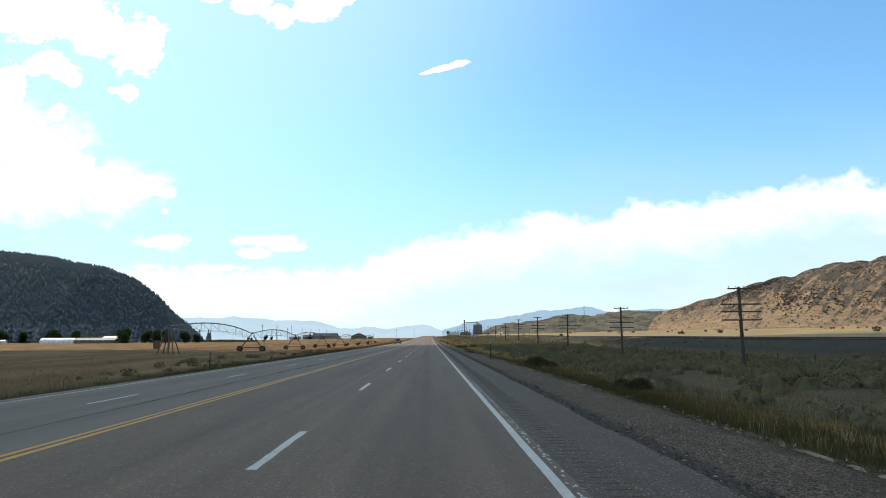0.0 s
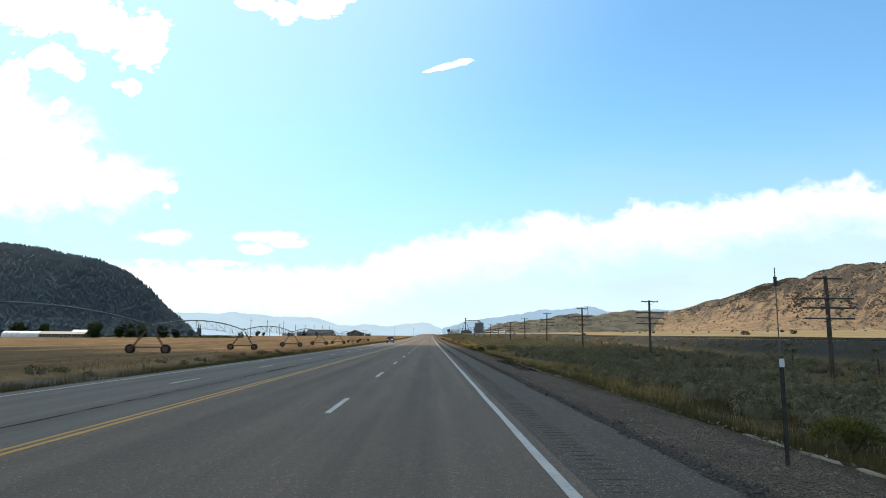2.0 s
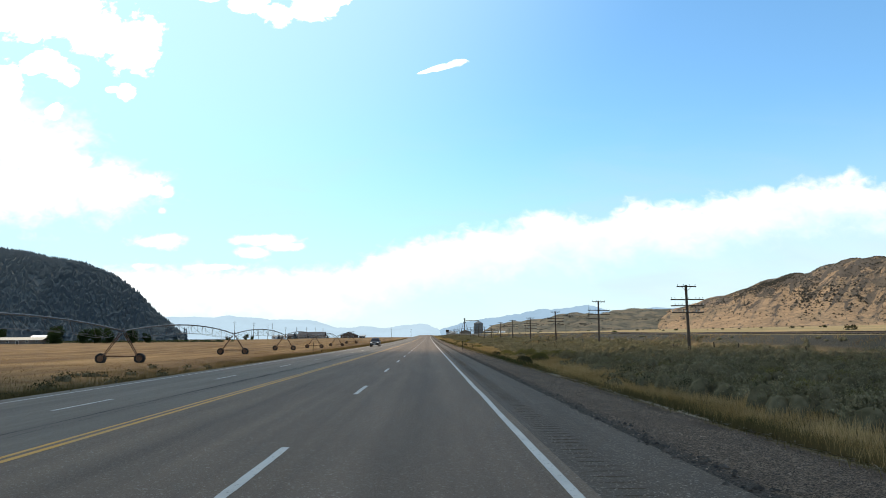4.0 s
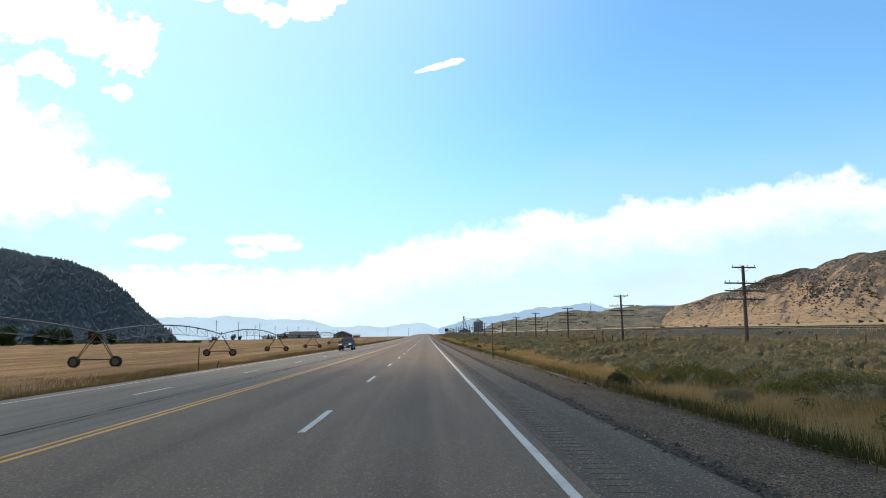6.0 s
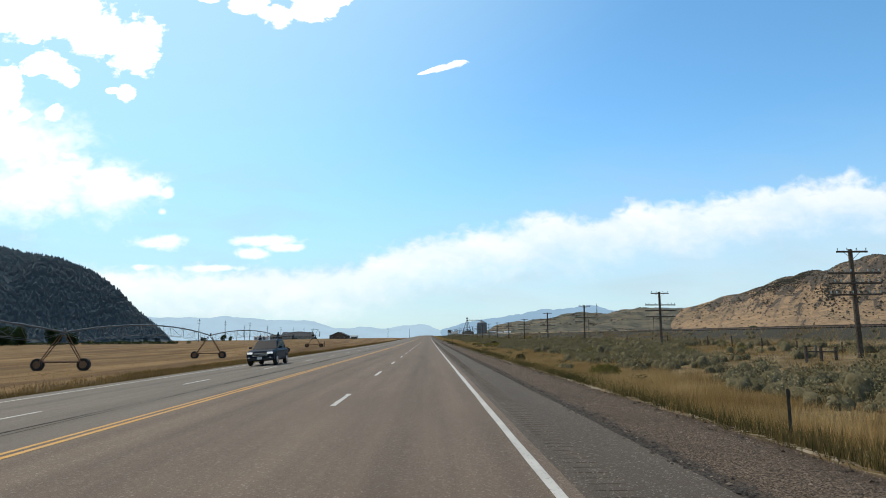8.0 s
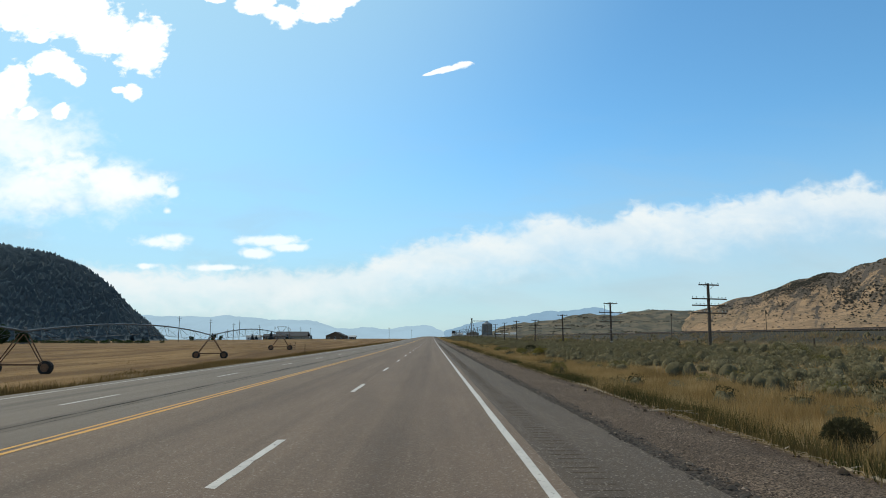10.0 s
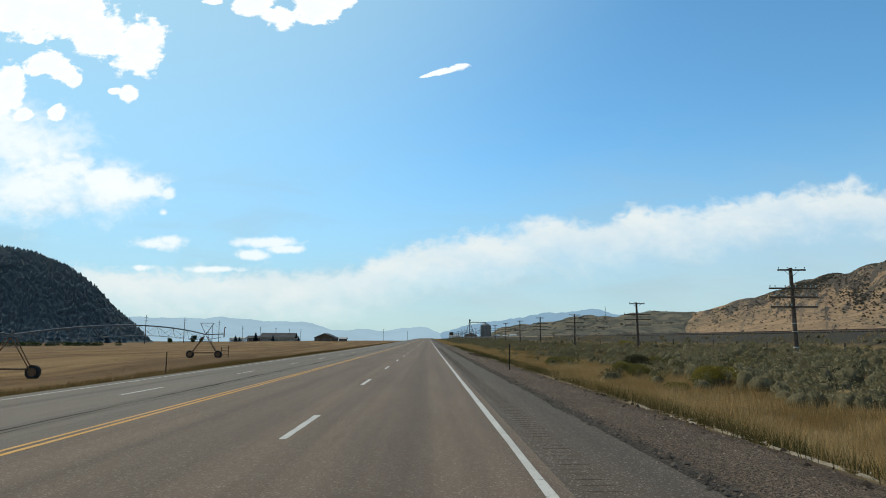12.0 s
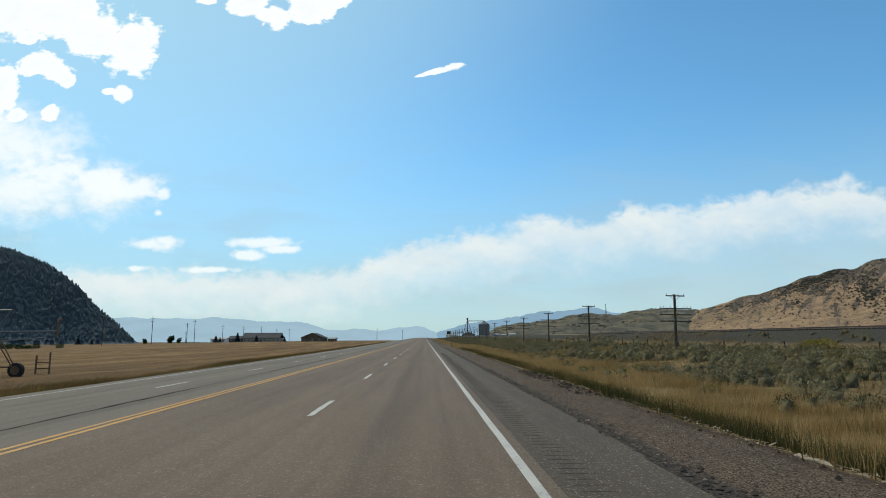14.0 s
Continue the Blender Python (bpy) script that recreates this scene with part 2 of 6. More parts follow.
def ground_material():
    def build(g, place):
        x, y, z = g.split(place)
        big = g.noise(place, 0.035, 4.0)
        mid = g.noise(place, 0.6, 5.0, 0.6)
        fine = g.noise(place, 22.0, 4.0, 0.7)
        rough_x = g.math("ADD", x, g.math("MULTIPLY", g.math("SUBTRACT", mid, 0.5), 2.2))
        stubble = g.noise(g.join(g.math("ADD", g.math("MULTIPLY", x, 0.55), g.math("MULTIPLY", y, 0.03)), g.math("MULTIPLY", y, 0.012), 0.0), 0.5, 4.0, 0.6)
        field = g.mix(g.step(stubble, 0.38, 0.62), (0.128, 0.073, 0.030), (0.225, 0.135, 0.056))
        field = g.mix(g.step(big, 0.45, 0.7, 0.0, 0.5), field, (0.115, 0.075, 0.034))
        rows_ = g.noise(g.join(g.math("ADD", g.math("MULTIPLY", x, 0.13), g.math("MULTIPLY", mid, 0.10)), g.math("MULTIPLY", y, 0.010), 3.0), 1.0, 4.0, 0.6, 0.3)
        field = g.mix(g.step(rows_, 0.50, 0.62, 0.0, 0.65), field, (0.100, 0.056, 0.024))
        field = g.mix(g.step(rows_, 0.46, 0.36, 0.0, 0.55), field, (0.29, 0.182, 0.080))
        verge = g.mix(g.step(mid, 0.35, 0.65), (0.095, 0.068, 0.03), (0.20, 0.136, 0.058))
        # the verge is darker along the first stretch
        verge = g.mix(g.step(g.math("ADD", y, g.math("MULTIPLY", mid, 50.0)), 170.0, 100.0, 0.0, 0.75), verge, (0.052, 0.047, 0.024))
        meadow = g.mix(g.step(mid, 0.35, 0.65), (0.22, 0.152, 0.068), (0.37, 0.258, 0.12))
        brush = g.mix(g.step(mid, 0.35, 0.68), (0.11, 0.078, 0.040), (0.24, 0.168, 0.082))
        # so is the ground under the brush
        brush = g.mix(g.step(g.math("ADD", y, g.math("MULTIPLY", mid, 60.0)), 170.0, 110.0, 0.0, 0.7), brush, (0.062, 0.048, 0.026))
        grit = g.split(g.cells(place, 52.0))[0]
        gravel = g.mix(g.step(grit, 0.3, 0.85), (0.036, 0.026, 0.019), (0.240, 0.174, 0.120))
        gravel = g.mix(g.step(fine, 0.3, 0.7, 0.0, 0.25), gravel, (0.075, 0.053, 0.036))
        gravel = g.mix(g.step(mid, 0.4, 0.7, 0.0, 0.45), gravel, (0.062, 0.046, 0.034))
        ballast = g.mix(g.step(fine, 0.3, 0.7), (0.030, 0.028, 0.023), (0.072, 0.067, 0.056))
        ballast = g.mix(g.step(mid, 0.42, 0.6, 0.0, 0.7), ballast, (0.058, 0.052, 0.034))
        plain = g.mix(g.step(big, 0.4, 0.62), (0.34, 0.245, 0.12), (0.25, 0.20, 0.10))
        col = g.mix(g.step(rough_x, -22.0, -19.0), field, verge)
        coarse = g.noise(place, 7.0, 5.0, 0.7)
        gravel = g.mix(g.step(coarse, 0.54, 0.66, 0.0, 0.5), gravel, (0.04, 0.03, 0.023))
        soil = g.math("MULTIPLY", g.step(g.math("ADD", x, g.math("MULTIPLY", g.math("SUBTRACT", mid, 0.5), 1.1)), 5.35, 5.8), 0.5)
        gravel = g.mix(soil, gravel, (0.050, 0.031, 0.020))
        crumbs = g.mix(g.step(fine, 0.35, 0.7), (0.028, 0.022, 0.018), (0.10, 0.082, 0.066))
        broken = g.math("ADD", x, g.math("MULTIPLY", g.math("SUBTRACT", coarse, 0.5), 0.9))
        gravel = g.mix(g.step(broken, 3.45, 3.75), crumbs, gravel)
        col = g.mix(g.step(x, -15.0, -14.6), col, gravel)
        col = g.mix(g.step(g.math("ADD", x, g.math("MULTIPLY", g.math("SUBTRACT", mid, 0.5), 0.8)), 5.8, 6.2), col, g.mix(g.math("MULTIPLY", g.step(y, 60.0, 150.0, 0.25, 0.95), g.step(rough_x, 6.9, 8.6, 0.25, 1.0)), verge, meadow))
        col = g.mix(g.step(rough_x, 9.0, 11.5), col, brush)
        col = g.mix(g.step(rough_x, 35.0, 36.0), col, ballast)
        col = g.mix(g.step(rough_x, 47.0, 50.0), col, plain)
        s = g.step(fine, 0.2, 0.8, 0.8, 1.2)
        return g.mix(1.0, col, g.join(s, s, s), "MULTIPLY"), g.math("ADD", fine, mid)
    return material("valley_ground", build, 0.95, 0.0, 0.03, 0.1)


GROUND = ground_material()


def dry_hill(g, place):
    x, y, z = g.split(place)
    big = g.noise(place, 0.006, 5.0, 0.6)
    mid = g.noise(place, 0.03, 6.0, 0.65)
    # gullies fan out from the mouth of the valley; crags and scrub follow them down
    fan = g.math("MULTIPLY", g.math("DIVIDE", x, y), 1500.0)
    slant = g.math("SUBTRACT", fan, g.math("MULTIPLY", z, 0.7))
    crag = g.noise(g.join(slant, g.math("MULTIPLY", y, 0.02), g.math("MULTIPLY", z, 0.7)), 0.045, 7.0, 0.68, 0.6)
    gully = g.noise(g.join(slant, g.math("MULTIPLY", y, 0.02), g.math("MULTIPLY", z, 0.2)), 0.03, 5.0, 0.6, 0.5)
    col = g.mix(g.step(mid, 0.4, 0.62), (0.35, 0.232, 0.135), (0.255, 0.172, 0.104))
    col = g.mix(g.step(big, 0.5, 0.62, 0.0, 0.5), col, (0.20, 0.152, 0.092))
    up = g.step(z, 15.0, 120.0, -0.10, 0.05, smooth=False)
    col = g.mix(g.step(g.math("ADD", gully, up), 0.52, 0.62, 0.0, 0.6), col, (0.15, 0.115, 0.085))
    col = g.mix(g.step(g.math("ADD", crag, up), 0.495, 0.55, 0.0, 0.85), col, (0.075, 0.066, 0.056))
    tufts = g.noise(place, 0.16, 3.0, 0.6)
    col = g.mix(g.step(g.math("ADD", tufts, g.math("MULTIPLY", g.math("SUBTRACT", big, 0.5), 0.5)), 0.53, 0.6, 0.0, 0.6), col, (0.10, 0.084, 0.060))
    return col, mid


HILL_DRY = material("dry_hillside", dry_hill, 0.95, 0.0, 7.0, 0.1)
# floor and needles carry the blue-grey of distant haze in their base colour
HILL_WOOD = speckled("hazy_forest_floor", (0.066, 0.087, 0.094), (0.076, 0.098, 0.104), 0.05, 0.95, 0, 0.5)
CONIFER = leaf_material("hazy_conifer_needles", [(0.086, 0.116, 0.136), (0.094, 0.125, 0.144), (0.103, 0.133, 0.150)], through_=0.0, mixed=0.25, crown=0.95, patch_size=0.02)
WOOD_POLE = speckled("weathered_dark_wood", (0.045, 0.033, 0.025), (0.12, 0.092, 0.07), 9.0, 0.9, 0, 0.01)
GREY_WOOD = speckled("grey_fence_wood", (0.09, 0.078, 0.065), (0.20, 0.175, 0.15), 12.0, 0.9, 0, 0.01)
GLASS_INS = material("insulator_glass", lambda g, p: ((0.25, 0.33, 0.33), None), 0.15, 0, 0, 0.5)
GALV = speckled("galvanised_steel", (0.075, 0.078, 0.08), (0.15, 0.153, 0.155), 14.0, 0.5, 0.3, 0.001)
RUST_STEEL = speckled("rusty_steel", (0.09, 0.05, 0.03), (0.22, 0.13, 0.08), 8.0, 0.75, 0.4, 0.003)
RUBBER = speckled("tyre_rubber", (0.016, 0.016, 0.016), (0.038, 0.036, 0.034), 18.0, 0.85)

# ---------------------------------------------------------------- mesh helpers
def mesh_from(name, verts, faces, mat, smooth=False):
    me = bpy.data.meshes.new(name)
    me.from_pydata([tuple(v) for v in verts], [], [tuple(f) for f in faces])
    me.materials.append(mat)
    if smooth:
        me.polygons.foreach_set("use_smooth", [True] * len(me.polygons))
    me.update()
    return me


def part(name, bm, mat, parent, label=""):
    """Links a bmesh as one mesh object under a thing or a part."""
    me = bpy.data.meshes.new(name)
    bm.to_mesh(me)
    bm.free()
    me.materials.append(mat)
    ob = new(name, me)
    ob.parent = parent
    if label:
        ob["label"] = label
    return ob


def thing(name, label, category, group="", kind="", at=None):
    ob = tagged(new(name), label, category, group, kind)
    ob.empty_display_size = 0.2
    if at is not None:
        ob.matrix_basis = at
    return ob


def box(bm, size, centre, bevel=0.0, turn=None):
    m = Matrix.Translation(centre) @ (turn if turn else Matrix.Identity(4)) @ Matrix.Diagonal((*size, 1.0))
    made = bmesh.ops.create_cube(bm, size=1.0, matrix=m)
    if bevel:
        edges = list({e for v in made["verts"] for e in v.link_edges})
        bmesh.ops.bevel(bm, geom=edges, offset=bevel, segments=1, affect="EDGES", profile=0.5)
    return bm


def rod(bm, a, b, r0, r1=None, sides=8):
    """A round bar from a to b."""
    a, b = Vector(a), Vector(b)
    d = b - a
    m = Matrix.Translation((a + b) / 2) @ d.to_track_quat("Z", "Y").to_matrix().to_4x4()
    bmesh.ops.create_cone(bm, cap_ends=True, segments=sides, radius1=r0, radius2=r0 if r1 is None else r1, depth=d.length, matrix=m)
    return bm


def tube(bm, pts, r, sides=8):
    """One bent pipe through a row of points that runs along y."""
    rings = []
    for p in pts:
        rings.append([bm.verts.new((p[0] + r * math.cos(a), p[1], p[2] + r * math.sin(a))) for a in (2 * math.pi * k / sides for k in range(sides))])
    for a, b in zip(rings, rings[1:]):
        for k in range(sides):
            bm.faces.new((a[k], b[k], b[(k + 1) % sides], a[(k + 1) % sides]))
    bm.faces.new(rings[0])
    bm.faces.new(rings[-1][::-1])


def sheet(nx, ny):
    """Faces of a grid of nx by ny points, row after row."""
    i = np.arange(nx - 1)[None, :] + nx * np.arange(ny - 1)[:, None]
    i = i.ravel()
    return np.stack([i, i + 1, i + nx + 1, i + nx], 1)


# ---------------------------------------------------------------- lie of the land
def smooth01(a):
    a = np.clip(a, 0, 1)
    return a * a * (3 - 2 * a)


def rail_top(y):
    return np.interp(y, [0, 68, 111, 188, 210, 232, 289, 368, 800], [1.25, 1.3, 1.6, 1.9, 2.05, 2.28, 2.35, 2.3, 2.1])


def cross(x):
    """Height of the ground across the valley, from the road's crown line."""
    return np.interp(x, [-5000, -900, -60, -18, -14.3, -5.8, 3.2, 3.9, 6.0, 7.2, 9.0, 14, 25, 34.5, 48, 120, 400, 900, 5000],
                     [-0.9, -0.9, -0.9, -1.0, -0.44, -0.10, -0.03, -0.06, -0.22, -0.5, -0.75, -0.95, -0.8, -0.5, 0.9, 3.0, 8.0, 14.0, 14.0])


def lumps(x, y, s, seed):
    """Smooth bumps between -1 and 1, out of a few crossing waves."""
    rng = np.random.RandomState(seed)
    out = 0.0
    for k in range(7):
        a, p, q = rng.uniform(0, 6.28), rng.uniform(0, 6.28), rng.uniform(0.6, 2.1)
        out = out + np.sin((x * math.cos(a) + y * math.sin(a)) * q / s + p)
    return out / 4.0


def ground_z(x, y):
    x, y = np.asarray(x, float), np.asarray(y, float)
    lift = smooth01((x + 27.0) / 10.0)
    far_rise = 0.6 * smooth01((y - 420.0) / 400.0) * smooth01((x + 330.0) / 200.0)
    z = cross(x) + road_z(y) * np.maximum(lift, far_rise)
    z = z - 0.07 * smooth01((y - 150.0) / 50.0) * smooth01((345.0 - y) / 40.0) * smooth01((-18.0 - x) / 8.0) * smooth01((x + 160.0) / 80.0)
    z = z + np.interp(y, [40, 85, 118, 156, 195, 325, 362, 420], [0.7, 0.7, 0.42, 0.15, 0.0, 0.0, 0.38, 0.2]) * smooth01((-19.5 - x) / 7.0) * smooth01((x + 170.0) / 80.0)
    rise = np.interp(y, [0, 95, 118, 150, 180, 212, 277, 310, 342, 374, 700, 1000], [0.0, 0.03, 0.22, 0.65, 1.0, 1.15, 1.15, 1.3, 1.15, 0.95, 0.9, 0.0])
    z = z + rise * np.interp(x, [7.0, 10.0, 16.0, 25.0, 34.5, 48.0], [0, 0.12, 0.55, 1.0, 1.05, 0.6])
    on_rail = np.interp(x, [34.5, 38.2, 43.8, 48.0], [0, 1, 1, 0])
    z = z * (1 - on_rail) + on_rail * (rail_top(y) + road_z(y))
    wild = np.interp(x, [-60, -20, -16, -14.3, 5.8, 9.0, 33, 35, 48, 60], [0.10, 0.12, 0.08, 0, 0, 0.16, 0.16, 0.02, 0.02, 0.2])
    return z + wild * lumps(x, y, 4.0, 3)


def left_z(x):
    """The half of the road beyond the crown falls away."""
    return np.where(x < -5.82, (x + 5.82) * 0.043, 0.0)


def strip(name, xs, ys, zf, mat, parent=None, kind=""):
    xx, yy = np.meshgrid(np.asarray(xs, float), np.asarray(ys, float))
    v = np.stack([xx, yy, zf(xx, yy)], -1).reshape(-1, 3)
    me = mesh_from(name, v.tolist(), sheet(len(xs), len(ys)).tolist(), mat, True)
    ob = new(name, me)
    if parent is not None:
        ob.parent = parent
    return ob


YS = np.concatenate([np.arange(-90, 520, 3.0), np.arange(520, 900, 10.0), np.arange(900, 1500, 50.0), np.arange(1500, 5000, 250.0), [5200.0]])
XS = np.concatenate([[-5200, -3000, -1500, -900, -600, -400, -250, -150, -100], np.arange(-80, -20, 4.0), [-19, -18, -17, -16, -15.2, -14.3, -10, -5.8, 0, 2.9, 3.2, 3.6, 3.9, 4.9, 6.0, 6.6, 7.2, 8],
                     np.arange(9, 34, 1.6), [34.5, 36.3, 38.2, 41, 43.8, 46, 48, 52, 60, 75, 95, 120, 180, 260, 400, 600, 900, 1500, 3000, 5200]])
BURY = lambda x: np.where((x > -14.2) & (x < 3.1), -0.10, 0.0)
ground = strip("ground", XS, YS, lambda x, y: ground_z(x, y) + BURY(x) + np.where((x > -14.2) & (x < 3.1), left_z(x) - cross(x), 0.0), GROUND)
tagged(ground, "dry valley floor of stubble, gravel verge and sagebrush", "ground", kind="structure")

# ---------------------------------------------------------------- road
YR = np.concatenate([np.arange(-90, 500, 5.0), np.arange(500, 1401, 20.0)])
road = strip("road", [-14.1, -13.0, -9.4, -5.82, -2.2, 1.0, 1.66], YR, lambda x, y: left_z(x) + road_z(y), ASPHALT)
tagged(road, "worn grey asphalt highway with four lanes and faded paint", "road", kind="structure")

YG = np.concatenate([(np.arange(-20, 380, 0.30)[:, None] + [0.0, 0.14, 0.15, 0.29]).ravel(), np.arange(380, 1400, 20.0)])


def rumble(x, y):
    groove = (((y + 20.0) % 0.30) > 0.145) & (((y + 20.0) % 0.30) < 0.295) & (x > 1.85) & (x < 2.25) & (y < 379)
    edge = np.where(x > 3.0, -0.024 + 0.008 * lumps(x, y, 0.7, 9), 0.0)
    return road_z(y) + edge - 0.0065 * groove - 0.004


SHOULDER_XS = [1.655, 1.80, 1.90, 2.20, 2.30, 2.80, 3.28]
hard_shoulder = strip("hard_shoulder", SHOULDER_XS, YG, rumble, SHOULDER, road)
hard_shoulder.data.polygons.foreach_set("use_smooth", [False] * len(hard_shoulder.data.polygons))
hard_shoulder["label"] = "brownish asphalt shoulder with milled rumble grooves"


def line(name, xc, width, y0, y1, mat, seed, step=0.6, parent=road):
    """A painted stripe with ragged edges, 4 mm proud of the road."""
    rng = np.random.RandomState(seed)
    ys = np.arange(y0, y1 + 0.01, step)
    ys[-1] = y1
    n = len(ys)
    x = np.stack([xc - width / 2 + rng.normal(0, 0.006, n), xc + width / 2 + rng.normal(0, 0.006, n)], 1)
    yy = np.stack([ys, ys], 1) + rng.normal(0, 0.02, (n, 2))
    z = left_z(x) + road_z(yy) + 0.004
    me = mesh_from(name, np.stack([x, yy, z], -1).reshape(-1, 3).tolist(), sheet(2, n).tolist(), mat)
    ob = new(name, me)
    ob.parent = parent
    return ob


line("edge_line", 1.43, 0.13, -30, 1200, WHITE_PAINT, 1, 2.0)
line("edge_line", -13.04, 0.13, -30, 1200, WHITE_PAINT, 2, 2.0)
line("yellow_line", -5.93, 0.11, -30, 1200, YELLOW_PAINT, 3, 2.0)
line("yellow_line", -5.70, 0.11, -30, 1200, YELLOW_PAINT, 4, 2.0)
for k in range(-1, 60):
    y0 = 8.0 + 12.19 * k
    line("lane_dash", -2.18, 0.13, y0 + 0.15, y0 + 3.4, WHITE_PAINT, 100 + k, 0.3)
    line("lane_dash", -9.43, 0.13, y0 - 2.17, y0 + 0.88, WHITE_PAINT, 300 + k, 0.3)

# ---------------------------------------------------------------- hills and mountains
def relief(name, xs, ys, zf, mat, label):
    ob = strip(name, xs, ys, zf, mat)
    return tagged(ob, label, "hill", kind="structure")


def wooded_z(x, y):
    """The steep forested hill: a nose that falls off towards the valley."""
    nose = x + 4.0 + 0.75 * np.clip(y - 1470.0, 0, 900)
    crest = np.interp(nose, [-2600, -1400, -986, -857, -740, -676, -617, -585, -540, -500], [235, 226, 204, 187, 163, 134, 97, 67, 34, -4])
    foot = np.interp(x, [-2600, -1300, -900, -500], [640, 800, 1060, 1400])
    up = smooth01((y - foot) / (1470.0 - foot))
    down = smooth01((2300 - y) / 800.0)
    return -3.0 + crest * np.power(up, 0.75) * down + 5 * lumps(x, y, 60, 21) * up


HXS, HYS = np.arange(-2600, -440, 24.0), np.arange(640, 2320, 24.0)
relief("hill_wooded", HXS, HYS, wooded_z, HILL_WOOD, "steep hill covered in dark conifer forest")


def dry_z(x, y):
    """The long bare ridge beyond the railway, cut by gullies."""
    crest = np.interp(x, [430, 520, 590, 660, 725, 795, 865, 945, 1090, 1186, 1300, 1700, 2600], [-20, -5, 18, 51, 74, 89, 114, 139, 181, 205, 224, 270, 290])
    foot = 1130 - 0.10 * (x - 500)
    up = smooth01((y - foot) / (1820.0 - foot))
    down = smooth01((2900 - y) / 1000.0)
    bend = 1550.0 * x / y - 0.16 * (y - 1130.0) + 22 * lumps(x, y, 110, 33)
    gully = 1.0 - 2.0 * np.abs(np.sin(bend / 62.0)) + 0.55 * (1.0 - 2.0 * np.abs(np.sin(bend / 23.0 + 1.0))) + 0.12 * lumps(x, y, 26, 32)
    gully = -gully
    return 9.0 + 0.978 * crest * np.power(up, 0.85) * down + 24.0 * gully * up * np.clip(crest / 180, 0.15, 1) * (1.15 - 0.90 * up)


relief("hill_dry", np.arange(430, 2600, 14.0), np.arange(1000, 2900, 20.0), dry_z, HILL_DRY, "bare tan hillside dotted with dark scrub")


def low_z(x, y):
    """The low grey-green rise where the two sides of the valley meet."""
    crest = np.interp(x, [130, 260, 420, 640, 950, 1300], [-6, 40, 64, 80, 90, 60])
    up = smooth01((y - 1500.0) / 600.0)
    return 5.0 + crest * up * smooth01((2700 - y) / 500.0) + 9.0 * (lumps(x, y, 45, 36) + 0.7 * lumps(x, y, 18, 37)) * up


def low_hill(g, place):
    x, y, z = g.split(place)
    mid = g.noise(place, 0.02, 6.0, 0.65, 0.4)
    crag = g.noise(g.join(x, g.math("MULTIPLY", y, 0.3), g.math("MULTIPLY", z, 2.2)), 0.035, 6.0, 0.7, 0.5)
    col = g.mix(g.step(mid, 0.42, 0.58), (0.165, 0.136, 0.094), (0.098, 0.094, 0.070))
    col = g.mix(g.step(crag, 0.49, 0.58, 0.0, 0.8), col, (0.066, 0.066, 0.052))
    return col, mid


HILL_GREY = material("grey_green_hillside", low_hill, 0.95, 0.0, 4.0, 0.1)
relief("hill_low", np.arange(130, 1300, 18.0), np.arange(1480, 2700, 30.0), low_z, HILL_GREY, "low grey-green hill at the end of the valley")


def haze_glow_material(name, tone, glow):
    """Mountains so far off that the haze in front of them is painted on as their own glow."""
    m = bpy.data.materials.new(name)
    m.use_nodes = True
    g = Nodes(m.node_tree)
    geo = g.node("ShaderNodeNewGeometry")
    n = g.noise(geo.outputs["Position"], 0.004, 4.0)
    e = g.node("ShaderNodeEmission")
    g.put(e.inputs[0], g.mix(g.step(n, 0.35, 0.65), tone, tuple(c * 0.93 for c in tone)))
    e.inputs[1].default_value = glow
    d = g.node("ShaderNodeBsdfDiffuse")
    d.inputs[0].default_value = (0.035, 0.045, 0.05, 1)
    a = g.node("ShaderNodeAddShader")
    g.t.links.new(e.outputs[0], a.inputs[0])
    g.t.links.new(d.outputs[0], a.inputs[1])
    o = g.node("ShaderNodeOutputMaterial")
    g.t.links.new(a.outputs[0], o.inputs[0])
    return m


def mountain_chain(name, ridge, y, mat, label, seed):
    """ridge: the skyline as places along x and heights; its corners are rounded and then broken up."""
    px, ph = zip(*ridge)
    fine = np.arange(px[0], px[-1], 6.0)
    soft = np.convolve(np.pad(np.interp(fine, px, ph), 6, mode="edge"), np.hanning(13) / np.hanning(13).sum(), "valid")

    def z(x, yy):
        h = np.interp(x, fine, soft)
        back = smooth01((yy - (y - 900)) / 900.0)
        rough = 5 * lumps(x, yy, 55, seed) + 3.5 * lumps(x, yy, 21, seed + 5) + 2.0 * lumps(x, yy, 9, seed + 9)
        spur = 0.16 * h * (1 - back) * lumps(x, yy * 0.3, 70, seed + 3)
        return h * back + (rough * np.clip(h / 90, 0, 1) + spur) * back
    return relief(name, np.linspace(px[0], px[-1], 420), np.linspace(y - 900, y, 14), z, mat, label)


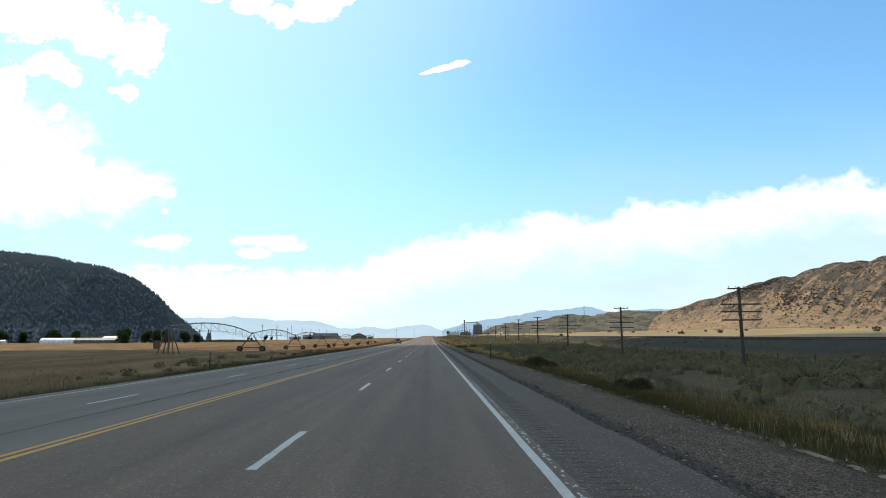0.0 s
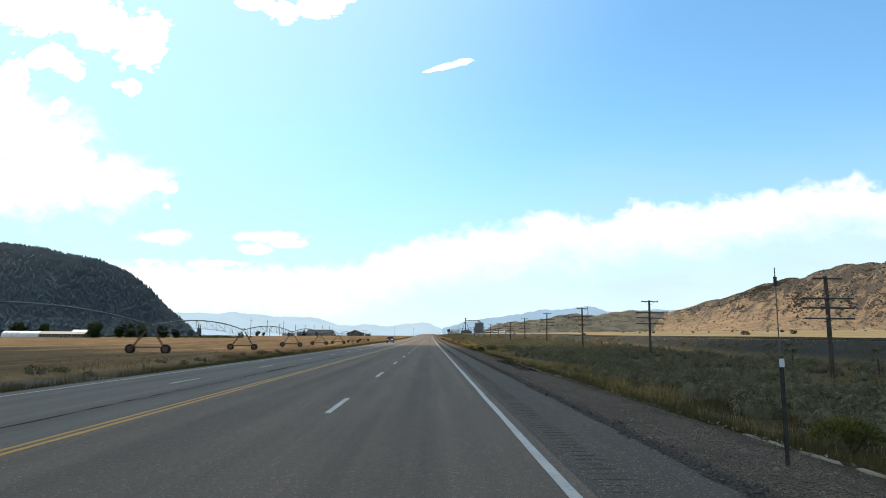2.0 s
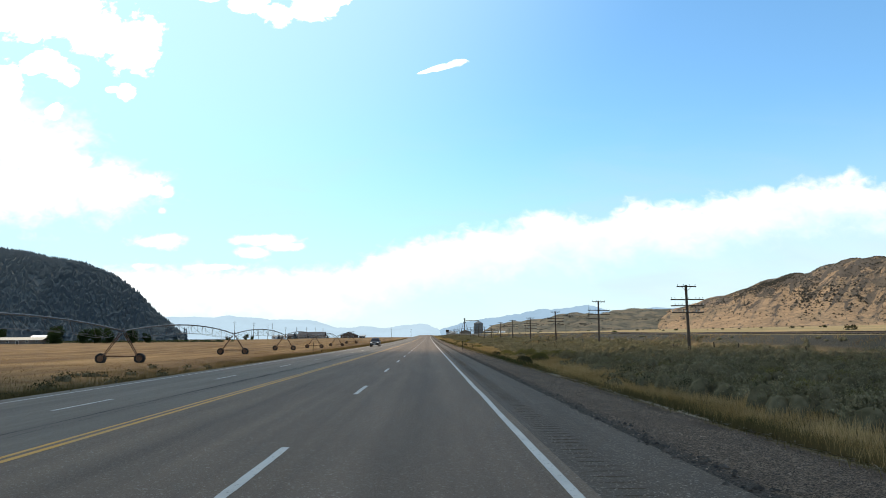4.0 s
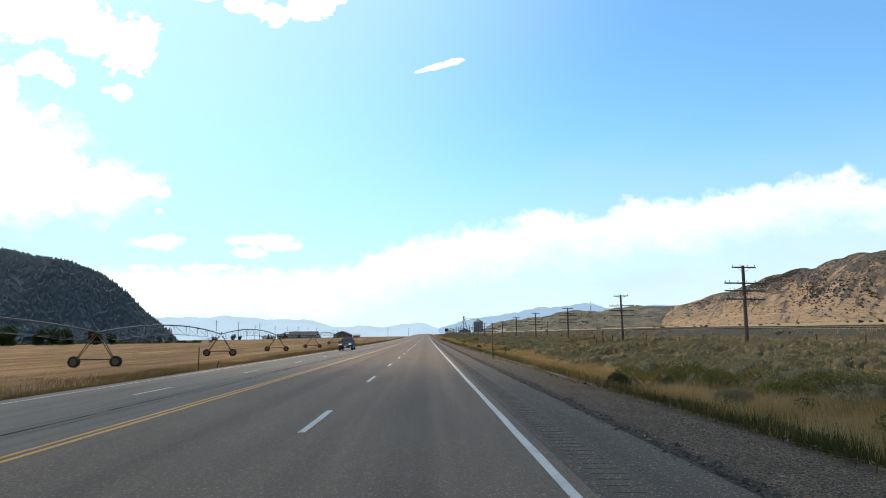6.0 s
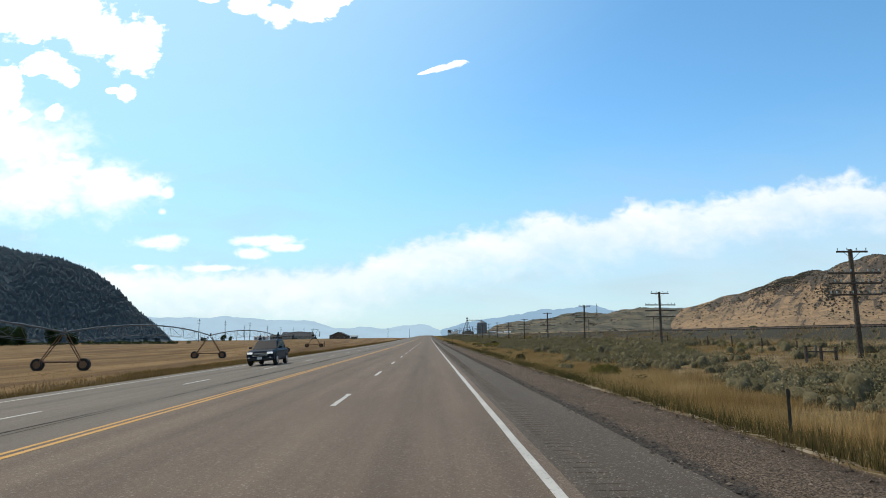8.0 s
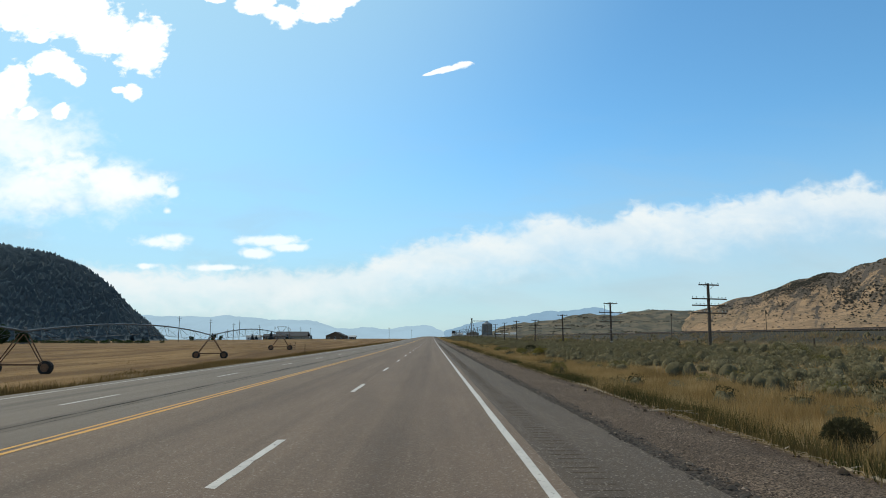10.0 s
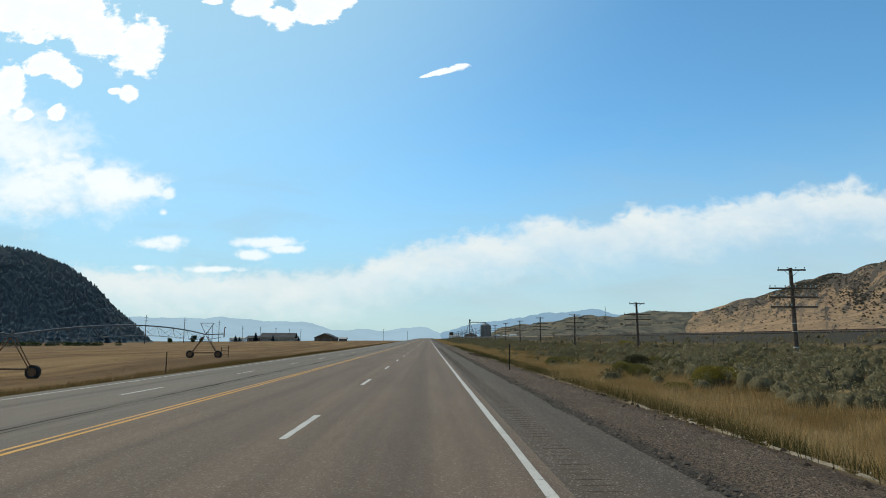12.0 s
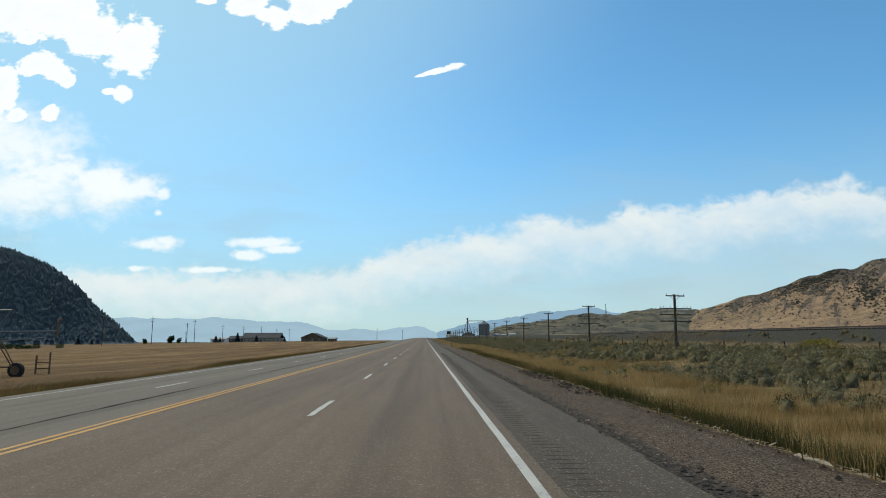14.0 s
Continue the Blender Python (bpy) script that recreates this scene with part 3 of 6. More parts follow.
# blue of the air's haze, put into both ridges as emission
BLUE_FAR = haze_glow_material("far_blue_ridge", (0.44, 0.625, 0.775), 0.96)
BLUE_NEAR = haze_glow_material("blue_ridge", (0.30, 0.475, 0.655), 0.94)
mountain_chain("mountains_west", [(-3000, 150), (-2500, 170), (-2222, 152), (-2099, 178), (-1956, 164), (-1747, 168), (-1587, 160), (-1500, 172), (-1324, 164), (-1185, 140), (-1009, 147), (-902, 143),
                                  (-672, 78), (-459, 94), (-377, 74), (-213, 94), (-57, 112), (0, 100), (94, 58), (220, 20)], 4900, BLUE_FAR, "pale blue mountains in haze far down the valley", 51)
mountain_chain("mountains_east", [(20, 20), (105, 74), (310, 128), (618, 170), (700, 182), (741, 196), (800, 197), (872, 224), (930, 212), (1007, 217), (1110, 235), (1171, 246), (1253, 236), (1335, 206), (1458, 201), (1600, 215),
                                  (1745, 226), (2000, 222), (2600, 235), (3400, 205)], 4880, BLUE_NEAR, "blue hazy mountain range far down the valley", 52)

# ---------------------------------------------------------------- the cloud that shades the first stretch
CLOUD_WHITE = speckled("cloud_white", (0.78, 0.79, 0.80), (0.86, 0.86, 0.86), 0.02, 1.0, 0, 0.0, 0.5, 0.0)


def cumulus_cloud(base, rng):
    """A broad flat-bottomed heap of billows that frays out on its far side."""
    lean = sun_way / sun_way.z * base
    cloud = thing("cloud", "broad white cumulus cloud that hides the sun", "cloud", kind="structure", at=Matrix.Translation((lean.x, lean.y, base)))
    ball = bmesh.new()
    bmesh.ops.create_icosphere(ball, subdivisions=2, radius=1.0)
    unit = np.array([v.co for v in ball.verts])
    tris = np.array([[v.index for v in f.verts] for f in ball.faces])
    ball.free()
    gx, gy = np.meshgrid(np.arange(-330, 110, 24.0), np.arange(-300, 112, 24.0))
    # tongue: small billows out of view, added to dim the road a little farther
    n, frayed, tongue = gx.size, 56, 8
    x = np.concatenate([gx.ravel() + rng.uniform(-6, 6, n), rng.uniform(-330, 100, frayed), rng.uniform(-20, 11, tongue)])
    y = np.concatenate([gy.ravel() + rng.uniform(-5, 5, n), 120 + 32 * rng.uniform(0, 1, frayed) ** 1.5, 126 + 36 * rng.uniform(0, 1, tongue) ** 1.5])
    r = np.concatenate([rng.uniform(20, 30, n), rng.uniform(6, 10, frayed), rng.uniform(5, 8, tongue)])
    n += frayed + tongue
    v = unit[None] * rng.uniform(0.86, 1.12, (n, len(unit), 1))
    v[..., 2] = np.maximum(v[..., 2], -0.15) * rng.uniform(0.55, 0.9, (n, 1))
    v = v * r[:, None, None] + np.stack([x, y, 0 * x], 1)[:, None]
    me = mesh_from("billows", v.reshape(-1, 3).tolist(), (np.arange(n)[:, None, None] * len(unit) + tris[None]).reshape(-1, 3).tolist(), CLOUD_WHITE, True)
    new("billows", me).parent = cloud


cumulus_cloud(2200.0, np.random.RandomState(17))

# ---------------------------------------------------------------- telegraph poles
def telegraph_pole(height):
    """A pole with a short top arm and three long arms, each with its insulators."""
    pole = thing("telegraph_pole", "dark weathered telegraph pole with four crossarms", "utility pole", "telegraph poles beside the railway")
    bm = bmesh.new()
    rod(bm, (0, 0, -1.3), (0, 0, height), 0.17, 0.115, 12)
    part("post", bm, WOOD_POLE, pole)
    for z, half, pins in ((height - 0.16, 0.95, 4), (height - 1.42, 1.62, 10), (height - 2.02, 1.62, 10), (height - 2.68, 1.58, 10)):
        bm = bmesh.new()
        box(bm, (2 * half, 0.09, 0.11), (0, -0.15, z), 0.01)
        arm = part("crossarm", bm, WOOD_POLE, pole)
        for i in range(pins):
            x = -half + 0.08 + (2 * half - 0.16) * i / (pins - 1)
            if pins == 10 and (i * 7 + int(z * 10)) % 4 == 0:
                continue
            bm = bmesh.new()
            rod(bm, (x, -0.15, z + 0.05), (x, -0.15, z + 0.13), 0.012, 0.012, 5)
            rod(bm, (x, -0.15, z + 0.12), (x, -0.15, z + 0.22), 0.04, 0.026, 6)
            part("insulator", bm, GLASS_INS, arm)
    for s in (-1, 1):
        bm = bmesh.new()
        rod(bm, (s * 0.5, -0.15, height - 0.2), (0, -0.13, height - 0.62), 0.014, 0.014, 5)
        part("brace", bm, RUST_STEEL, pole)
    return pole


POLE_X = 25.0
POLES = [(18.0, 4.2), (50.7, 4.1), (82.9, 4.05), (115.8, 4.4), (148.0, 5.0), (180.5, 5.33), (212.0, 5.03), (243.5, 4.75), (277.2, 4.98), (308.5, 4.95), (341.0, 4.42), (374.0, 4.28), (407.0, 4.8), (438.5, 4.9)]
STRIPED_Y = 308.5
first_pole = None
for k, (y, up) in enumerate(POLES + [(438.5 + 32.5 * i, 4.9) for i in range(1, 16)]):
    base = float(ground_z(POLE_X, y))
    top = EYE + up + float(road_z(y)) - base
    m = pose(POLE_X, y, base + top - 6.9, 0, random.uniform(-1.2, 1.2), random.uniform(-4, 4))
    if first_pole is None:
        first_pole = telegraph_pole(6.9)
        first_pole.matrix_basis = m
    elif y == STRIPED_Y:
        striped = copy_thing(first_pole, pose(POLE_X, y, base + top - 6.9, 0, 0.0, -3.0))
        tagged(striped, "dark weathered telegraph pole with white bands near its foot", "utility pole", "telegraph poles beside the railway")
        for low, tall in ((0.25, 0.12), (0.60, 0.10), (1.70, 0.04), (2.25, 0.04)):
            bm = bmesh.new()
            rod(bm, (0, 0, 6.9 - top + low), (0, 0, 6.9 - top + low + tall), 0.185, 0.183, 12)
            part("band", bm, WHITE_PAINT, striped, "white band")
    else:
        copy_thing(first_pole, m)

# ---------------------------------------------------------------- centre pivot irrigation
PIPE_Z = 3.4
PIVOT_X = -33.0
TYRE = 0.52
TOWERS = [118.9, 156.5, 195.9, 234.3, 273.0, 317.3, 361.6]


def field_z(x, y):
    return float(ground_z(x, y))


def pivot_wheel(tower, x, y, z, s):
    bm = bmesh.new()
    bmesh.ops.create_cone(bm, cap_ends=True, segments=24, radius1=TYRE, radius2=TYRE, depth=0.32, matrix=Matrix.Translation((x, y, z + TYRE - 0.03)) @ Matrix.Rotation(radians(90), 4, "X"))
    bmesh.ops.bevel(bm, geom=[e for e in bm.edges if len(e.link_faces) == 2 and any(len(f.verts) > 4 for f in e.link_faces)], offset=0.07, segments=2, affect="EDGES")
    for i in range(16):
        a = i * math.pi / 8
        for side in (-1, 1):
            box(bm, (0.24, 0.16, 0.05), (x + (TYRE + 0.01) * math.cos(a), y + side * 0.08, z + TYRE - 0.03 + (TYRE + 0.01) * math.sin(a)), 0.0,
                Matrix.Rotation(-a + math.pi / 2, 4, "Y") @ Matrix.Rotation(side * 0.5, 4, "Z"))
    wheel = part("wheel", bm, RUBBER, tower)
    bm = bmesh.new()
    rod(bm, (x, y - 0.18, z + TYRE - 0.03), (x, y + 0.18, z + TYRE - 0.03), 0.34, 0.34, 16)
    part("rim", bm, RUST_STEEL, wheel)


def pivot_tower(pivot, y, tall):
    tower = new("tower")
    tower.parent = pivot
    z = field_z(PIVOT_X, y)
    ends = (PIVOT_X - 2.15, PIVOT_X + 1.98)
    for x in ends:
        pivot_wheel(tower, x, y, z, 1)
        s = 1 if x > PIVOT_X else -1
        for off in (-0.28, 0.28):
            bm = bmesh.new()
            rod(bm, (x - s * 0.25, y + off * 0.6, z + 0.75), (PIVOT_X + s * 0.22, y + off, z + tall - 0.25), 0.05, 0.05, 6)
            part("leg", bm, RUST_STEEL, tower)
        bm = bmesh.new()
        box(bm, (0.35, 0.3, 0.4), (x - s * 0.3, y, z + 0.7), 0.03)
        part("gearbox", bm, RUST_STEEL, tower)
    bm = bmesh.new()
    box(bm, (3.7, 0.16, 0.14), (PIVOT_X, y, z + 0.72), 0.015)
    part("base_beam", bm, RUST_STEEL, tower)
    bm = bmesh.new()
    box(bm, (1.3, 0.07, 0.07), (PIVOT_X, y, z + 2.45))
    part("crossbar", bm, GALV, tower)
    bm = bmesh.new()
    box(bm, (0.2, 0.2, 0.26), (PIVOT_X + 0.1, y, z + tall + 0.2), 0.03)
    part("control_box", bm, GALV, tower)
    return z + tall


def pivot_span(pivot, a, b):
    """An arched pipe with V trusses and tie rods under it."""
    (ya, za), (yb, zb) = a, b
    n = 9
    rise = 1.05

    def arch(f, drop=0.0, x=0.0):
        return Vector((PIVOT_X + x, ya + (yb - ya) * f, za + (zb - za) * f + rise * 4 * f * (1 - f) - drop))

    span = new("span")
    span.parent = pivot
    bm = bmesh.new()
    pts = [arch(i / 24) for i in range(25)]
    tube(bm, pts, 0.08)
    part("pipe", bm, GALV, span)
    low = {s: [arch(0, 0.05)] + [arch(i / n, 1.15, s * 0.62) for i in range(1, n)] + [arch(1, 0.05)] for s in (-1, 1)}
    for s in (-1, 1):
        bm = bmesh.new()
        tube(bm, low[s], 0.014, 4)
        part("truss_rod", bm, GALV, span)
    for i in range(1, n):
        bm = bmesh.new()
        for s in (-1, 1):
            rod(bm, low[s][i], arch(i / n - 0.5 / n), 0.02, 0.02, 4)
            rod(bm, low[s][i], arch(i / n + 0.5 / n), 0.014, 0.014, 4)
        rod(bm, low[-1][i], low[1][i], 0.014, 0.014, 4)
        part("truss", bm, GALV, span)
    for i in range(0, 12):
        f = (i + 0.5) / 12
        p = arch(f)
        bm = bmesh.new()
        rod(bm, p, p + Vector((0.25, 0, 0.12)), 0.014, 0.014, 4)
        rod(bm, p + Vector((0.25, 0, 0.12)), p + Vector((0.32, 0, -0.85)), 0.012, 0.012, 4)
        part("drop_hose", bm, GALV, span)


def irrigation_pivot():
    pivot = thing("irrigation_pivot", "galvanised centre pivot sprinkler on wheeled towers standing in stubble", "irrigation machine")
    y0 = 81.4
    z0 = field_z(PIVOT_X, y0)
    hub = new("pivot_stand")
    hub.parent = pivot
    for sx in (-1, 1):
        for sy in (-1, 1):
            bm = bmesh.new()
            rod(bm, (PIVOT_X + sx * 1.05, y0 + sy * 0.95, z0 - 0.05), (PIVOT_X + sx * 0.2, y0 + sy * 0.2, z0 + 3.1), 0.07, 0.07, 6)
            part("leg", bm, RUST_STEEL, hub)
    for h in (0.9, 2.0):
        w = 1.05 - 0.85 * h / 3.1
        bm = bmesh.new()
        for p, q in (((-w, -w), (w, -w)), ((w, -w), (w, w)), ((w, w), (-w, w)), ((-w, w), (-w, -w))):
            rod(bm, (PIVOT_X + p[0], y0 + p[1] * 0.9, z0 + h), (PIVOT_X + q[0], y0 + q[1] * 0.9, z0 + h), 0.035, 0.035, 5)
        part("brace", bm, GALV, hub)
    bm = bmesh.new()
    rod(bm, (PIVOT_X, y0, z0 - 0.1), (PIVOT_X, y0, z0 + 3.62), 0.13, 0.11, 10)
    rod(bm, (PIVOT_X, y0, z0 + 3.52), (PIVOT_X, y0 + 1.2, z0 + 3.52), 0.1, 0.1, 10)
    part("riser_pipe", bm, GALV, hub)
    bm = bmesh.new()
    box(bm, (0.7, 0.35, 1.0), (PIVOT_X - 1.35, y0 - 0.4, z0 + 1.2), 0.03)
    part("control_panel", bm, RUST_STEEL, hub)
    last = (y0 + 1.0, z0 + 3.52)
    for y in TOWERS:
        here = (y, pivot_tower(pivot, y, PIPE_Z - 0.15 if y < 130 else PIPE_Z))
        pivot_span(pivot, last, here)
        last = here
    # overhang with its cables and the end sprinkler
    y, z = last
    tail = new("overhang")
    tail.parent = pivot
    end = y + 8.6
    bm = bmesh.new()
    rod(bm, (PIVOT_X, y, z), (PIVOT_X, end, z + 0.18), 0.08, 0.07, 8)
    part("pipe", bm, GALV, tail)
    for s in (-1, 1):
        bm = bmesh.new()
        rod(bm, (PIVOT_X, y, z), (PIVOT_X + s * 1.0, y + 0.4, z + 1.7), 0.045, 0.045, 6)
        part("mast", bm, GALV, tail)
        bm = bmesh.new()
        rod(bm, (PIVOT_X + s * 1.0, y + 0.4, z + 1.7), (PIVOT_X, end - 0.6, z + 0.18), 0.012, 0.012, 4)
        part("cable", bm, GALV, tail)
        bm = bmesh.new()
        rod(bm, (PIVOT_X + s * 0.5, y + 0.3, z - 0.75), (PIVOT_X, end - 1.5, z - 0.35), 0.025, 0.025, 5)
        part("lower_rod", bm, GALV, tail)
    bm = bmesh.new()
    rod(bm, (PIVOT_X - 1.0, y + 0.4, z + 1.7), (PIVOT_X + 1.0, y + 0.4, z + 1.7), 0.04, 0.04, 6)
    part("mast_bar", bm, GALV, tail)
    bm = bmesh.new()
    neck = [Vector((PIVOT_X, end - 0.05, z + 0.1))] + [Vector((PIVOT_X + 0.02, end + 0.25 - 0.35 * math.cos(a), z + 0.95 + 0.35 * math.sin(a))) for a in (0.2, 0.9, 1.6, 2.3)]
    for a, b in zip(neck, neck[1:]):
        rod(bm, a, b, 0.07, 0.07, 8)
    rod(bm, (PIVOT_X, end - 0.05, z - 0.35), (PIVOT_X, end - 0.05, z + 0.35), 0.09, 0.09, 8)
    part("end_sprinkler", bm, RUST_STEEL, tail)
    return pivot


irrigation_pivot()

# ---------------------------------------------------------------- plants
def soup(name, verts, tris, mat, label, category, kind="stuff", inner=None, inner_from=0):
    """A large loose mesh out of arrays."""
    me = bpy.data.meshes.new(name)
    verts, tris = np.asarray(verts, np.float32).reshape(-1, 3), np.asarray(tris, np.int32).reshape(-1, 3)
    me.vertices.add(len(verts))
    me.vertices.foreach_set("co", verts.ravel())
    me.loops.add(tris.size)
    me.loops.foreach_set("vertex_index", tris.ravel())
    me.polygons.add(len(tris))
    me.polygons.foreach_set("loop_start", np.arange(0, tris.size, 3, dtype=np.int32))
    me.update(calc_edges=True)
    me.materials.append(mat)
    if inner is not None:
        me.materials.append(inner)
        me.polygons.foreach_set("material_index", (np.arange(len(tris)) >= inner_from).astype(np.int32))
    return tagged(new(name, me), label, category, kind=kind)


def blades(x, y, height, width, lean, rng, per, spread=0.09):
    """Thin leaning blades round each point."""
    n = len(x)
    x, y = np.repeat(x, per), np.repeat(y, per)
    h = np.repeat(height, per) * rng.uniform(0.55, 1.15, n * per)
    w = width * rng.uniform(0.6, 1.3, n * per)
    px, py = x + rng.normal(0, spread, n * per), y + rng.normal(0, spread, n * per)
    z = ground_z(px, py)
    a = rng.uniform(0, 2 * np.pi, n * per)
    cx, cy = np.cos(a) * w, np.sin(a) * w
    b = rng.uniform(0, 2 * np.pi, n * per)
    k = h * lean * rng.uniform(0.2, 1.0, n * per)
    lx, ly = np.cos(b) * k, np.sin(b) * k
    v = np.stack([np.stack([px - cx, py - cy, z - 0.02], 1), np.stack([px + cx, py + cy, z - 0.02], 1), np.stack([px + lx, py + ly, z + h], 1)], 1)
    return v.reshape(-1, 3), np.arange(3 * n * per).reshape(-1, 3)


def thin_out(x, y, keep, rng):
    k = rng.uniform(0, 1, len(x)) < keep
    return x[k], y[k]


STRAW = leaf_material("dry_straw_grass", [(0.21, 0.130, 0.050), (0.43, 0.282, 0.115), (0.67, 0.475, 0.235)], through_=0.35, mixed=0.42, crown=0.66, patch_size=0.35)
GREEN_GRASS = leaf_material("green_brown_grass", [(0.085, 0.080, 0.032), (0.135, 0.108, 0.044), (0.20, 0.145, 0.062)], through_=0.25, mixed=0.2, crown=0.82)
SAGE = leaf_material("sagebrush_leaves", [(0.126, 0.112, 0.058), (0.194, 0.172, 0.096), (0.282, 0.246, 0.150)], through_=0.12, mixed=0.22, crown=0.7, patch_size=0.45)
TWIGS = leaf_material("grey_brown_twigs", [(0.078, 0.069, 0.040), (0.115, 0.101, 0.060), (0.155, 0.136, 0.084)], through_=0.0, mixed=0.2, crown=0.5, patch_size=3.0)
LEAVES = leaf_material("dark_tree_leaves", [(0.018, 0.03, 0.012), (0.035, 0.055, 0.02), (0.06, 0.08, 0.03)], through_=0.2)
GREEN_BUSH = leaf_material("rabbitbrush_leaves", [(0.095, 0.092, 0.030), (0.155, 0.14, 0.044), (0.24, 0.20, 0.06)], through_=0.25, mixed=0.2, crown=0.6, patch_size=0.5)
DARK_BUSH = leaf_material("dark_brush_leaves", [(0.040, 0.040, 0.020), (0.065, 0.060, 0.030), (0.10, 0.082, 0.042)], through_=0.2, mixed=0.2, crown=0.55)
DEAD = leaf_material("bleached_dead_stalks", [(0.22, 0.18, 0.13), (0.33, 0.28, 0.21), (0.46, 0.40, 0.31)], through_=0.1, mixed=0.6, crown=0.7)


def patchy(x, y, s, seed):
    return lumps(x, y, s, seed) * 0.5 + 0.5


rng = np.random.RandomState(11)
# golden grass between the gravel and the sagebrush
n = 56000
x, y = rng.uniform(6.2, 14.5, n), -6 + 426 * rng.uniform(0, 1, n)
gold = np.clip((y - 55) / 100, 0.06, 1.0)
keep = np.clip(0.25 + 0.9 * patchy(x, y, 3.0, 5), 0, 1) * np.interp(x - np.interp(y, [175, 225], [0.0, 1.6]) * smooth01((x - 8.0) / 4.0), [6.2, 7.2, 8.6, 10.8, 12.9], [0.05, 0.40, 1, 0.9, 0.1]) * gold * np.interp(y, [300, 420], [1.0, 0.5])
x, y = thin_out(x, y, keep, rng)
v, t = blades(x, y, rng.uniform(0.26, 0.52, len(x)) * (0.55 + 0.85 * patchy(x, y, 0.9, 12)), 0.0062, 0.5, rng, 28, 0.26)
soup("straw_grass", v, t, STRAW, "tall golden dry grass along the gravel verge", "grass")
# greener growth at its foot and through the first stretch
n = 46000
x, y = rng.uniform(6.15, 13.5, n), -6 + 426 * rng.uniform(0, 1, n)
keep = np.clip(1.15 - (x - 5.9) / np.interp(y, [0, 90, 150], [9, 6, 2.9]), 0, 1) * np.clip(0.2 + patchy(x, y, 2.0, 6), 0, 1)
x, y = thin_out(x, y, keep, rng)
v, t = blades(x, y, rng.uniform(0.14, 0.36, len(x)) * np.interp(y, [120, 180], [1.0, 1.35]), 0.0075, 0.6, rng, 18, 0.28)
soup("green_grass", v, t, GREEN_GRASS, "short green and brown weeds at the edge of the gravel", "grass")
# upright olive weeds in a ragged strip between the litter and the straw
OLIVE = leaf_material("olive_weed_blades", [(0.040, 0.046, 0.016), (0.068, 0.070, 0.025), (0.125, 0.108, 0.044)], through_=0.2, mixed=0.35, crown=0.7, patch_size=0.5)
n = 15000
y = 125 + 290 * rng.uniform(0, 1, n)
x = 6.15 + np.abs(rng.normal(0, 0.85, n)) * (0.55 + 0.9 * patchy(y, y * 0, 4.0, 9))
x, y = thin_out(x, y, np.clip((patchy(x, y, 1.6, 10) - 0.15) * 1.6, 0, 1) * np.clip(0.15 + 1.3 * (patchy(y, y * 0, 11.0, 20) - 0.3), 0.1, 1), rng)
v, t = blades(x, y, rng.uniform(0.16, 0.40, len(x)) * (0.7 + 0.7 * patchy(x, y, 1.2, 14)), 0.0085, 0.45, rng, 18, 0.22)
soup("olive_weeds", v, t, OLIVE, "dark olive weeds at the foot of the golden grass", "weeds")
# bleached stalks and litter in a line where the gravel ends
n = 9000
y = -5 + 420 * rng.uniform(0, 1, n)
x = 6.05 + 0.14 * lumps(y, y * 0, 3.0, 8) + rng.normal(0, 0.07, n)
a, ln = rng.normal(1.57, 0.4, n), rng.uniform(0.08, 0.4, n)
z = ground_z(x, y) + rng.uniform(0.01, 0.06, n)
dx, dy, wx, wy = np.cos(a) * ln, np.sin(a) * ln, -np.sin(a) * 0.013, np.cos(a) * 0.013
v = np.stack([np.stack([x - wx, y - wy, z], 1), np.stack([x + wx, y + wy, z + 0.015], 1), np.stack([x + dx, y + dy, z + 0.01], 1)], 1)
# the matted ridge of pale chaff that they lie on, broken here and there
ys = np.arange(-5, 415, 0.22)
mid_x = 6.03 + 0.14 * lumps(ys, ys * 0, 3.0, 8) + rng.normal(0, 0.03, len(ys))
wide = np.clip(0.02 + 0.045 * lumps(ys, ys * 0, 1.1, 18) + rng.normal(0, 0.02, len(ys)), 0, 0.10) * (lumps(ys, ys * 0, 3.0, 19) > 0.0)
cut = []
for f, up in ((-1.0, -0.02), (-0.35, 0.03), (0.4, 0.035), (1.0, -0.02)):
    cut.append(np.stack([mid_x + f * wide, ys, ground_z(mid_x, ys) + np.where(wide > 0.01, up, -0.05) + rng.uniform(0, 0.012, len(ys))], 1))
ridge = np.stack(cut, 1).reshape(-1, 3)
i = (np.arange(len(ys) - 1)[:, None] * 4 + np.arange(3)[None]).reshape(-1, 1)
ridge_t = np.concatenate([i + [[0, 1, 5]], i + [[0, 5, 4]]], 0)
v = np.concatenate([v.reshape(-1, 3), ridge])
soup("dead_stalks", v, np.concatenate([np.arange(3 * n).reshape(-1, 3), ridge_t + 3 * n]), DEAD, "line of bleached dead stalks at the edge of the gravel", "plant litter")
# beyond the near stretch, coarser
n = 9000
x, y = rng.uniform(6.0, 13.0, n), rng.uniform(420, 800, n)
v, t = blades(x, y, rng.uniform(0.4, 0.7, n), 0.05, 0.5, rng, 6, 0.4)
soup("far_straw_grass", v, t, STRAW, "golden roadside grass farther down the road", "grass")
